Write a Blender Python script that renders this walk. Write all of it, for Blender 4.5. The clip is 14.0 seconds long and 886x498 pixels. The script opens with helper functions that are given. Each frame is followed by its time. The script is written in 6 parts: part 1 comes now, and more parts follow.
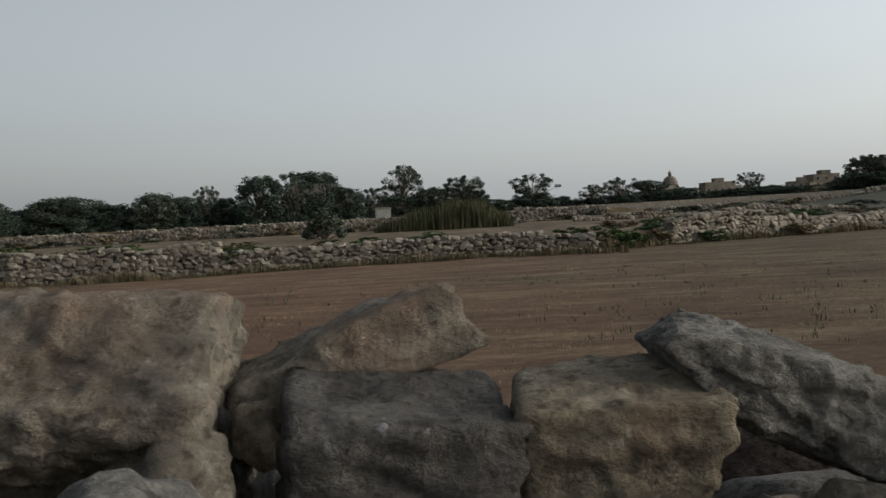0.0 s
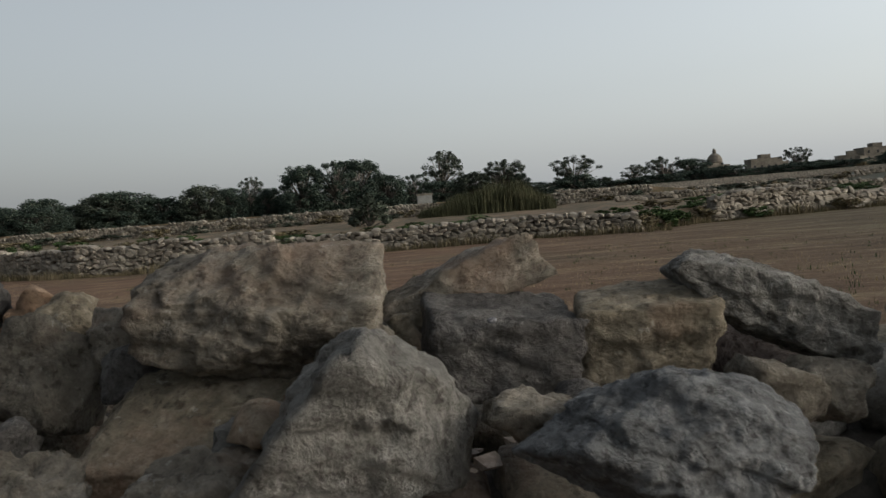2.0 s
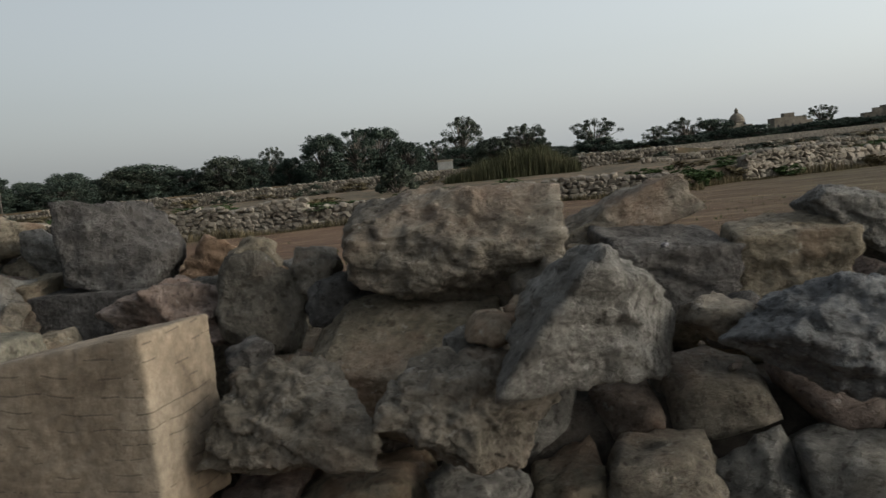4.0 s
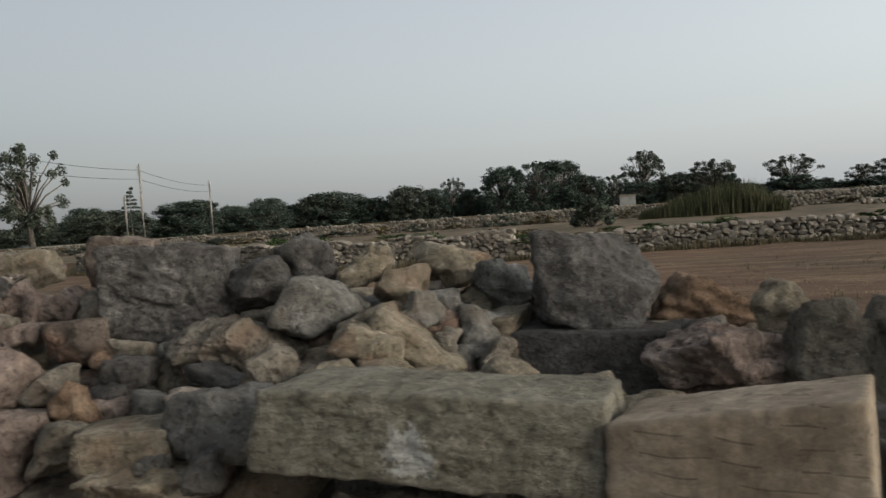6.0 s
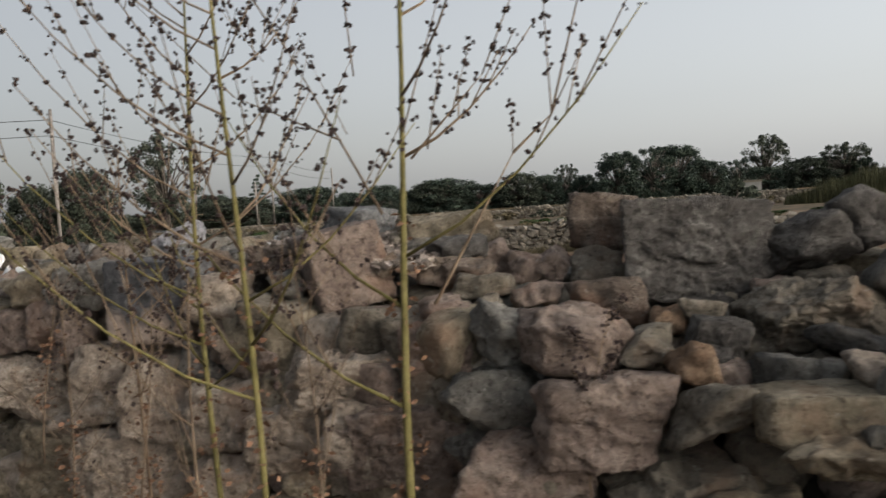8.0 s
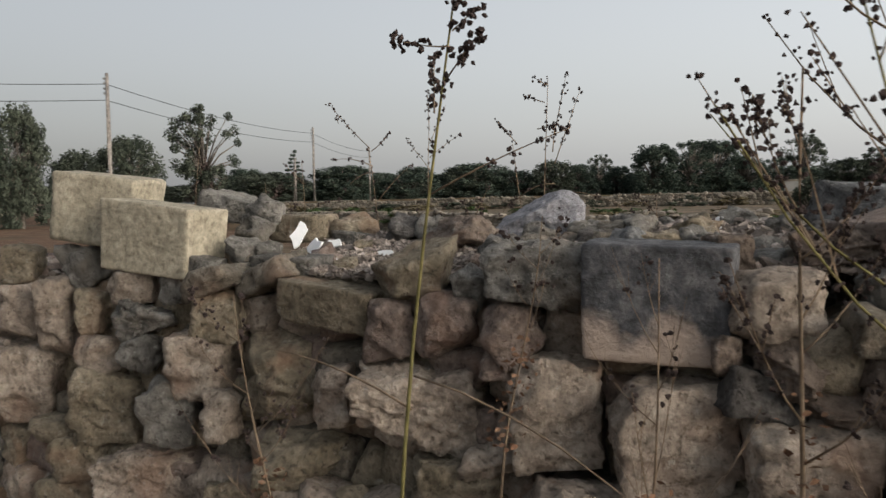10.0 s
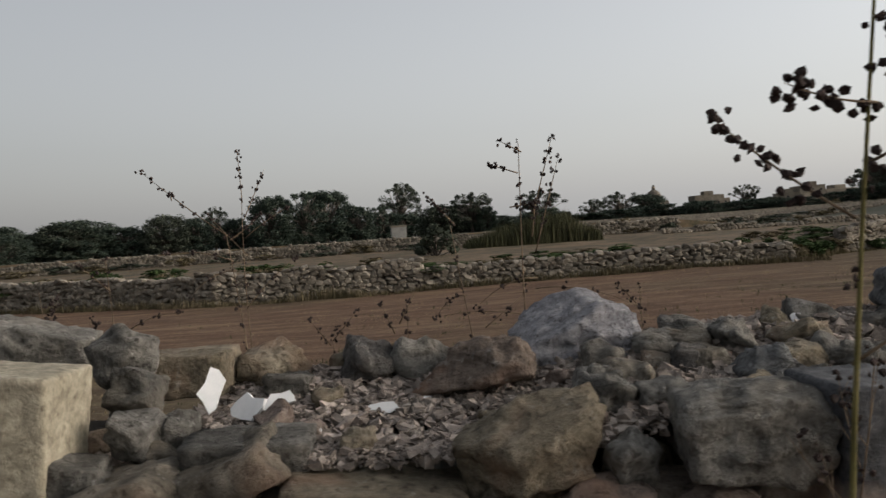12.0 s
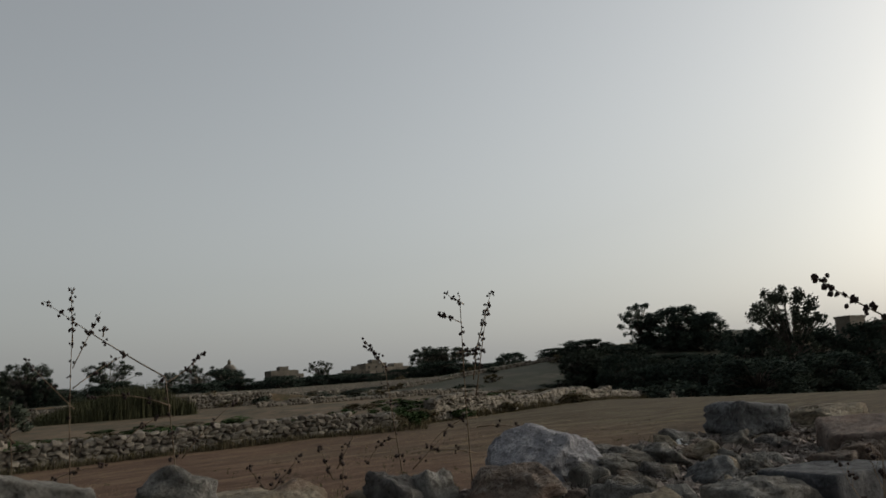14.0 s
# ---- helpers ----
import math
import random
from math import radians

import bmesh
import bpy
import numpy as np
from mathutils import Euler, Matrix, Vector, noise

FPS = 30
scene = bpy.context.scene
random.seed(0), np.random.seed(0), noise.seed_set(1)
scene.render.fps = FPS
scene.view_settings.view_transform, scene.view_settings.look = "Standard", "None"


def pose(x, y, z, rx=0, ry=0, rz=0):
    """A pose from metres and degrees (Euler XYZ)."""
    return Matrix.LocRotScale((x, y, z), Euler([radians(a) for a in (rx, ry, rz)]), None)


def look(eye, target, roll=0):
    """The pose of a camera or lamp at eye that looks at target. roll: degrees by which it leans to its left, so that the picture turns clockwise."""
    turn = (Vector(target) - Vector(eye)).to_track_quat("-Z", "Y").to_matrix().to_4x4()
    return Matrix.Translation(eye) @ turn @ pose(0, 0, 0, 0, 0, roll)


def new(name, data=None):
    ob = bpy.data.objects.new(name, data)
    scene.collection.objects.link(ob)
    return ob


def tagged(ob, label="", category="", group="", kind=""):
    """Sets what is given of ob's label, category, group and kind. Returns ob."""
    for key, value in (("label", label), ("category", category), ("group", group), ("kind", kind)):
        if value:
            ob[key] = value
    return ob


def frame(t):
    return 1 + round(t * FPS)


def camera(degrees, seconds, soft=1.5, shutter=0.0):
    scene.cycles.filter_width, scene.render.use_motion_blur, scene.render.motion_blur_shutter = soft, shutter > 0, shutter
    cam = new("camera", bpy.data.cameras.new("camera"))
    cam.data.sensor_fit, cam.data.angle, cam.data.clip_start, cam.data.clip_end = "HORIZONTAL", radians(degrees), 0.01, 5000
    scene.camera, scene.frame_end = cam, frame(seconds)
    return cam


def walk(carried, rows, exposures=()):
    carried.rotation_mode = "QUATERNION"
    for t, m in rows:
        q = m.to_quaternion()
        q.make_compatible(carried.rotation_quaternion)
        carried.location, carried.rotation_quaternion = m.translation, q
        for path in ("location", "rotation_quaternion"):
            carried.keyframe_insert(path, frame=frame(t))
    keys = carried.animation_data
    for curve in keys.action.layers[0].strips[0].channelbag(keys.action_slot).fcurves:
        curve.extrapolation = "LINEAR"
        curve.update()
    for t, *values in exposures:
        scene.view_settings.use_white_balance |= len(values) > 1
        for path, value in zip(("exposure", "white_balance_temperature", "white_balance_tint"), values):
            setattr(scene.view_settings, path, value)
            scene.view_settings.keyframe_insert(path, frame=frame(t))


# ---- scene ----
cam = camera(58.7, 14.0, soft=1.5, shutter=0.2)
PATH = [
    (0, (0.018, -0.021, 1.595), (-0.014, 1.978, 1.522), -2.9),
    (0.5, (-0.063, -0.085, 1.593), (-0.169, 1.911, 1.522), -2.5),
    (1, (-0.157, -0.313, 1.584), (-0.286, 1.681, 1.499), -3.0),
    (1.5, (-0.165, -0.503, 1.609), (-0.297, 1.49, 1.514), -4.0),
    (2, (-0.083, -0.715, 1.563), (-0.223, 1.278, 1.459), -4.4),
    (2.2, (-0.055, -0.775, 1.549), (-0.193, 1.215, 1.411), -4.6),
    (4.3, (-0.633, -1.103, 1.537), (-0.862, 0.876, 1.356), -6.1),
    (4.5, (-0.717, -1.073, 1.536), (-1.017, 0.897, 1.364), -6.0),
    (5, (-1.019, -0.928, 1.557), (-1.476, 1.014, 1.421), -5.0),
    (5.5, (-1.372, -0.887, 1.577), (-1.923, 1.034, 1.49), -3.5),
    (6, (-1.758, -1.031, 1.641), (-2.37, 0.872, 1.574), -3.8),
    (6.5, (-2.127, -1.149, 1.65), (-2.841, 0.718, 1.585), -4.5),
    (7, (-2.54, -1.162, 1.638), (-3.326, 0.676, 1.591), -4.1),
    (7.5, (-3.004, -1.216, 1.633), (-3.807, 0.615, 1.599), -3.3),
    (8, (-3.503, -1.391, 1.616), (-4.363, 0.413, 1.534), -3.7),
    (8.5, (-4.097, -1.4, 1.545), (-5.088, 0.333, 1.413), -3.1),
    (9, (-4.732, -1.387, 1.551), (-5.821, 0.286, 1.428), -1.9),
    (11.3, (-6.852, -0.768, 1.867), (-7.142, 1.21, 1.803), -1.4),
    (11.5, (-7.015, -0.662, 1.896), (-7.198, 1.329, 1.848), -2.1),
    (12, (-7.475, -0.499, 1.915), (-7.451, 1.5, 1.883), -3.9),
    (12.5, (-7.922, -0.436, 1.924), (-7.71, 1.553, 1.891), -4.7),
    (13, (-8.295, -0.305, 1.902), (-7.79, 1.63, 1.937), -3.9),
    (13.5, (-8.65, -0.307, 1.878), (-7.803, 1.497, 2.036), -2.6),
    (14, (-8.988, -0.363, 1.887), (-7.956, 1.318, 2.221), -3.9),
]
walk(cam, [(t, look(eye, target, roll)) for t, eye, target, roll in PATH], [(0.0, 0.97, 6500, 8), (2.0, 1.02, 6500, 8), (4.5, 1.15, 6500, 7), (6.0, 1.2, 6550, 8), (7.5, 1.22, 6600, 10), (8.0, 1.28, 6700, 11), (9.0, 1.4, 6800, 11), (11.4, 1.1, 6600, 12), (12.0, 0.98, 6800, 12), (13.3, 0.66, 6750, 8), (14.0, 0.38, 6750, 8)])

# ---- world and light ----
world = bpy.data.worlds.new("evening_sky")
scene.world = world
world.use_nodes = True
wn = world.node_tree.nodes
sky = wn.new("ShaderNodeTexSky")
sky.sky_type = 'NISHITA'
sky.sun_disc = False
sky.sun_elevation = radians(12)
sky.sun_rotation = radians(101)
sky.air_density, sky.dust_density, sky.ozone_density = 1.0, 5.0, 1.5
# thin high cloud takes most of the colour out of the evening sky
veil = wn.new("ShaderNodeHueSaturation")
veil.inputs["Saturation"].default_value = 0.42
haze = wn.new("ShaderNodeMixRGB")
haze.inputs["Color2"].default_value = (2.5, 2.62, 2.74, 1.0)
wl = world.node_tree.links
# it thickens towards the horizon
way = wn.new("ShaderNodeTexCoord")
up = wn.new("ShaderNodeSeparateXYZ")
wl.new(way.outputs["Generated"], up.inputs[0])
thick = wn.new("ShaderNodeMapRange")
thick.interpolation_type = 'SMOOTHSTEP'
thick.inputs["From Min"].default_value, thick.inputs["From Max"].default_value = -0.02, 0.42
thick.inputs["To Min"].default_value, thick.inputs["To Max"].default_value = 0.52, 0.26
wl.new(up.outputs["Z"], thick.inputs["Value"])
wl.new(thick.outputs["Result"], haze.inputs["Fac"])
# and is brighter on the side where the sun has gone down
toward = wn.new("ShaderNodeVectorMath")
toward.operation = 'DOT_PRODUCT'
toward.inputs[1].default_value = (0.95, 0.3, 0.0)
wl.new(way.outputs["Generated"], toward.inputs[0])
side = wn.new("ShaderNodeMapRange")
side.interpolation_type = 'SMOOTHSTEP'
side.inputs["From Min"].default_value, side.inputs["From Max"].default_value = -1.0, 1.0
side.inputs["To Min"].default_value, side.inputs["To Max"].default_value = 0.45, 1.1
wl.new(toward.outputs["Value"], side.inputs["Value"])
lit = wn.new("ShaderNodeVectorMath")
lit.operation = 'SCALE'
wl.new(haze.outputs[0], lit.inputs[0])
wl.new(side.outputs["Result"], lit.inputs["Scale"])
wl.new(sky.outputs[0], veil.inputs["Color"])
wl.new(veil.outputs[0], haze.inputs["Color1"])
wl.new(lit.outputs[0], wn["Background"].inputs["Color"])
wn["Background"].inputs["Strength"].default_value = 0.146

sun_data = bpy.data.lights.new("sun", 'SUN')
sun_data.energy = 0.36
sun_data.angle = radians(30)
sun_data.color = (1.0, 0.93, 0.86)
sun = new("sun", sun_data)
sun.matrix_world = look((60, -11.7, 16), (0, 0, 0))


# ---- materials ----
def rgb(c):
    return (c[0], c[1], c[2], 1.0)


def surface(name, dark, mid, light, scale=6.0, rough=0.9, bump=0.5, bump_scale=30.0, vary=0.0, spots=None, island=False, spot_at=0.66, pits=0.0, stain=None):
    """Stone, earth or bark: three tones over a coarse and a fine noise, fine relief, optional pale spots."""
    m = bpy.data.materials.new(name)
    m.use_nodes = True
    n, l = m.node_tree.nodes, m.node_tree.links
    bsdf = n["Principled BSDF"]
    geo = n.new("ShaderNodeNewGeometry")
    a = n.new("ShaderNodeTexNoise")
    a.inputs["Scale"].default_value, a.inputs["Detail"].default_value, a.inputs["Roughness"].default_value = scale, 7.0, 0.68
    b = n.new("ShaderNodeTexNoise")
    b.inputs["Scale"].default_value, b.inputs["Detail"].default_value, b.inputs["Roughness"].default_value = bump_scale, 8.0, 0.7
    for t in (a, b):
        l.new(geo.outputs["Position"], t.inputs["Vector"])
    ramp = n.new("ShaderNodeValToRGB")
    e = ramp.color_ramp.elements
    calm = 0.4 if pits else 0.0
    e[0].position, e[0].color = 0.34, rgb([p + (q - p) * calm for p, q in zip(dark, mid)])
    e[1].position, e[1].color = 0.66, rgb([p + (q - p) * calm * 0.6 for p, q in zip(light, mid)])
    k = e.new(0.5)
    k.color = rgb(mid)
    l.new(a.outputs["Fac"], ramp.inputs["Fac"])
    grain = n.new("ShaderNodeMixRGB")
    grain.blend_type = 'OVERLAY'
    grain.inputs["Fac"].default_value = 0.75
    crisp = n.new("ShaderNodeMapRange")
    crisp.inputs["From Min"].default_value, crisp.inputs["From Max"].default_value = (0.14, 0.8) if pits else (0.0, 1.0)
    l.new(b.outputs["Fac"], crisp.inputs["Value"])
    l.new(ramp.outputs["Color"], grain.inputs["Color1"])
    l.new(crisp.outputs["Result"], grain.inputs["Color2"])
    out = grain.outputs["Color"]
    if pits:
        pn = n.new("ShaderNodeTexNoise")
        pn.inputs["Scale"].default_value, pn.inputs["Detail"].default_value = scale * 6.5, 5.0
        l.new(geo.outputs["Position"], pn.inputs["Vector"])
        pr = n.new("ShaderNodeValToRGB")
        pr.color_ramp.elements[0].position, pr.color_ramp.elements[1].position = 0.33, 0.43
        pr.color_ramp.elements[0].color = rgb((0.42, 0.4, 0.38))
        l.new(pn.outputs["Fac"], pr.inputs["Fac"])
        pm = n.new("ShaderNodeMixRGB")
        pm.blend_type = 'MULTIPLY'
        pm.inputs["Fac"].default_value = pits
        l.new(out, pm.inputs["Color1"])
        l.new(pr.outputs["Color"], pm.inputs["Color2"])
        out = pm.outputs["Color"]
    if stain:
        sn = n.new("ShaderNodeTexNoise")
        sn.inputs["Scale"].default_value, sn.inputs["Detail"].default_value, sn.inputs["Distortion"].default_value = 3.2, 6.0, 0.6
        l.new(geo.outputs["Position"], sn.inputs["Vector"])
        sr = n.new("ShaderNodeMapRange")
        sr.inputs["From Min"].default_value, sr.inputs["From Max"].default_value = 0.54, 0.68
        sr.inputs["To Max"].default_value = 0.55
        l.new(sn.outputs["Fac"], sr.inputs["Value"])
        sm = n.new("ShaderNodeMixRGB")
        l.new(sr.outputs["Result"], sm.inputs["Fac"])
        l.new(out, sm.inputs["Color1"])
        sm.inputs["Color2"].default_value = rgb(stain)
        out = sm.outputs["Color"]
    if spots:
        v = n.new("ShaderNodeTexNoise")
        v.inputs["Scale"].default_value, v.inputs["Detail"].default_value, v.inputs["Roughness"].default_value = scale * (4.2 if pits else 2.3), 6.0, 0.68
        l.new(geo.outputs["Position"], v.inputs["Vector"])
        r = n.new("ShaderNodeValToRGB")
        r.color_ramp.elements[0].position, r.color_ramp.elements[1].position = spot_at - (0.06 if pits else 0.12), spot_at + 0.03
        r.color_ramp.elements[1].color = (0.62, 0.62, 0.62, 1.0) if pits else (1.0, 1.0, 1.0, 1.0)
        l.new(v.outputs["Fac"], r.inputs["Fac"])
        mix = n.new("ShaderNodeMixRGB")
        l.new(r.outputs["Color"], mix.inputs["Fac"])
        l.new(out, mix.inputs["Color1"])
        mix.inputs["Color2"].default_value = rgb(spots)
        out = mix.outputs["Color"]
    if vary:
        hsv = n.new("ShaderNodeHueSaturation")
        rnd = n.new("ShaderNodeMapRange")
        rnd.inputs["To Min"].default_value, rnd.inputs["To Max"].default_value = 1 - vary, 1 + vary
        if island:
            l.new(geo.outputs["Random Per Island"], rnd.inputs["Value"])
        else:
            info = n.new("ShaderNodeObjectInfo")
            l.new(info.outputs["Random"], rnd.inputs["Value"])
        l.new(rnd.outputs["Result"], hsv.inputs["Value"])
        l.new(out, hsv.inputs["Color"])
        out = hsv.outputs["Color"]
    l.new(out, bsdf.inputs["Base Color"])
    bsdf.inputs["Roughness"].default_value = rough
    bsdf.inputs["Specular IOR Level"].default_value = 0.25 if bump else 0.05
    if bump:
        bp = n.new("ShaderNodeBump")
        bp.inputs["Strength"].default_value, bp.inputs["Distance"].default_value = bump, 0.035
        add = n.new("ShaderNodeMath")
        add.operation = 'ADD'
        l.new(a.outputs["Fac"], add.inputs[0])
        l.new(b.outputs["Fac"], add.inputs[1])
        tall = add.outputs[0]
        if pits:
            crack = n.new("ShaderNodeTexNoise")
            crack.noise_type = 'RIDGED_MULTIFRACTAL'
            crack.inputs["Scale"].default_value, crack.inputs["Detail"].default_value = scale * 1.9, 5.0
            l.new(geo.outputs["Position"], crack.inputs["Vector"])
            deep = n.new("ShaderNodeMath")
            deep.operation = 'MULTIPLY_ADD'
            deep.inputs[1].default_value = 0.1
            l.new(crack.outputs["Fac"], deep.inputs[0])
            l.new(add.outputs[0], deep.inputs[2])
            tall = deep.outputs[0]
        l.new(tall, bp.inputs["Height"])
        l.new(bp.outputs["Normal"], bsdf.inputs["Normal"])
    return m


tan = surface("pale_tan_limestone", (0.082, 0.072, 0.051), (0.186, 0.158, 0.115), (0.329, 0.288, 0.222), 5, vary=0.12, bump=0.9, spots=(0.373, 0.359, 0.310), pits=0.85, stain=(0.24, 0.15, 0.1))
warm = surface("brown_grey_limestone", (0.065, 0.058, 0.046), (0.146, 0.129, 0.104), (0.265, 0.238, 0.195), 5.5, vary=0.15, bump=0.9, spots=(0.335, 0.320, 0.287), pits=0.85, stain=(0.2, 0.135, 0.095))
grey = surface("grey_limestone", (0.063, 0.060, 0.053), (0.153, 0.147, 0.133), (0.284, 0.276, 0.254), 6, vary=0.15, bump=1.0, spots=(0.392, 0.389, 0.362), pits=0.85, stain=(0.19, 0.165, 0.13))
blue = surface("blue_grey_limestone", (0.056, 0.057, 0.057), (0.139, 0.142, 0.144), (0.250, 0.259, 0.260), 7, vary=0.1, bump=1.0, spots=(0.328, 0.334, 0.333), spot_at=0.62, pits=0.85)
dark = surface("dark_weathered_limestone", (0.032, 0.030, 0.029), (0.082, 0.077, 0.072), (0.163, 0.156, 0.147), 7, vary=0.15, bump=1.0, spots=(0.262, 0.254, 0.240), spot_at=0.68, pits=0.85)
rust = surface("rusty_brown_limestone", (0.062, 0.048, 0.038), (0.140, 0.112, 0.092), (0.252, 0.211, 0.176), 6, vary=0.12, bump=1.0, spots=(0.314, 0.297, 0.274), pits=0.85, stain=(0.2, 0.11, 0.07))
pale = surface("pale_pinkish_limestone", (0.126, 0.105, 0.085), (0.279, 0.234, 0.192), (0.431, 0.379, 0.321), 6, vary=0.12, bump=0.9, spots=(0.442, 0.421, 0.379), pits=0.8, stain=(0.3, 0.2, 0.145))
lilac = surface("pale_lilac_grey_limestone", (0.15, 0.15, 0.165), (0.27, 0.27, 0.29), (0.4, 0.4, 0.42), 12, bump=1.0, vary=0.04, spots=(0.45, 0.45, 0.45), pits=0.8)
rose = surface("rosy_limestone", (0.085, 0.064, 0.052), (0.185, 0.145, 0.123), (0.31, 0.258, 0.222), 6, vary=0.12, bump=0.9, spots=(0.34, 0.31, 0.28), pits=0.85, stain=(0.27, 0.17, 0.12))
ochre = surface("ochre_limestone", (0.11, 0.068, 0.042), (0.2, 0.135, 0.09), (0.3, 0.225, 0.16), 8, vary=0.1, bump=0.9, pits=0.7)
sawn = surface("sawn_tan_limestone", (0.155, 0.122, 0.088), (0.232, 0.188, 0.138), (0.295, 0.247, 0.188), 4, bump=0.3, vary=0.05)
cream = surface("cream_block_limestone", (0.218, 0.193, 0.145), (0.293, 0.267, 0.205), (0.360, 0.326, 0.256), 5, bump=0.35, vary=0.05, spots=(0.17, 0.15, 0.11), spot_at=0.68, pits=0.5)
rubble_mat = surface("broken_rubble", (0.135, 0.115, 0.1), (0.26, 0.222, 0.194), (0.42, 0.37, 0.325), 9, vary=0.5, island=True)
core_mat = surface("dark_core_fill", (0.03, 0.026, 0.022), (0.06, 0.052, 0.044), (0.10, 0.088, 0.075), 5, bump=1.0)
far_stone = surface("field_wall_stone", (0.113, 0.097, 0.077), (0.187, 0.166, 0.135), (0.267, 0.243, 0.203), 3, vary=0.35, bump=0.3)
far_rubble = surface("field_wall_rubble", (0.111, 0.095, 0.075), (0.183, 0.162, 0.132), (0.261, 0.238, 0.199), 3, vary=0.35, bump=0.3, island=True)
dead_leaf = surface("brown_dead_leaves", (0.09, 0.05, 0.032), (0.155, 0.09, 0.058), (0.22, 0.14, 0.092), 20, bump=0, vary=0.4, island=True)
# fill of the field walls, with the shade of the gaps in its colour
field_core = surface("wall_fill_painted_shade", (0.085, 0.075, 0.063), (0.145, 0.131, 0.112), (0.221, 0.201, 0.173), 4)
shard_mat = surface("white_glazed_shard", (0.74, 0.76, 0.77), (0.8, 0.82, 0.83), (0.84, 0.85, 0.86), 5, rough=0.35, bump=0.05)
stem_green = surface("olive_stem", (0.085, 0.076, 0.028), (0.138, 0.122, 0.046), (0.185, 0.16, 0.07), 9, bump=0.2)
stem_dry = surface("dry_brown_stem", (0.09, 0.065, 0.045), (0.15, 0.11, 0.075), (0.23, 0.175, 0.12), 9, bump=0.2)
seed_mat = surface("dark_seed_head", (0.02, 0.014, 0.013), (0.04, 0.028, 0.025), (0.07, 0.05, 0.045), 40, bump=0.6)
straw = surface("straw", (0.2, 0.15, 0.085), (0.3, 0.235, 0.14), (0.42, 0.34, 0.21), 3, bump=0, vary=0.3, island=True)
scrub = surface("dry_scrub", (0.055, 0.05, 0.03), (0.1, 0.085, 0.05), (0.16, 0.13, 0.085), 2, bump=0, vary=0.4, island=True)
leaf_dark = surface("dark_foliage", (0.023, 0.034, 0.028), (0.041, 0.056, 0.044), (0.068, 0.085, 0.064), 0.5, bump=0, vary=0.22, island=True)
leaf_olive = surface("olive_foliage", (0.028, 0.036, 0.028), (0.05, 0.06, 0.045), (0.076, 0.088, 0.066), 0.5, bump=0, vary=0.22, island=True)
leaf_green = surface("green_shrub_foliage", (0.022, 0.038, 0.016), (0.042, 0.066, 0.026), (0.07, 0.1, 0.043), 0.9, bump=0, vary=0.4, island=True)
reed_mat = surface("reed_foliage", (0.042, 0.046, 0.026), (0.066, 0.068, 0.038), (0.095, 0.092, 0.054), 0.4, bump=0, vary=0.35, island=True)
bark = surface("bark", (0.05, 0.042, 0.035), (0.1, 0.088, 0.075), (0.17, 0.15, 0.13), 4)
pole_wood = surface("weathered_pole_wood", (0.11, 0.1, 0.09), (0.19, 0.175, 0.16), (0.27, 0.25, 0.23), 3)
plaster = surface("old_limestone_masonry", (0.107, 0.092, 0.075), (0.146, 0.129, 0.105), (0.191, 0.172, 0.143), 0.4, bump=0.2, vary=0.15)
plaster_white = surface("whitewashed_masonry", (0.180, 0.180, 0.173), (0.225, 0.225, 0.214), (0.270, 0.266, 0.255), 0.5, bump=0.1)
opening_mat = surface("dark_window", (0.02, 0.022, 0.025), (0.03, 0.032, 0.035), (0.045, 0.047, 0.05), 1, rough=0.3, bump=0)
wire_mat = surface("black_cable", (0.015, 0.015, 0.015), (0.02, 0.02, 0.02), (0.03, 0.03, 0.03), 1, bump=0)


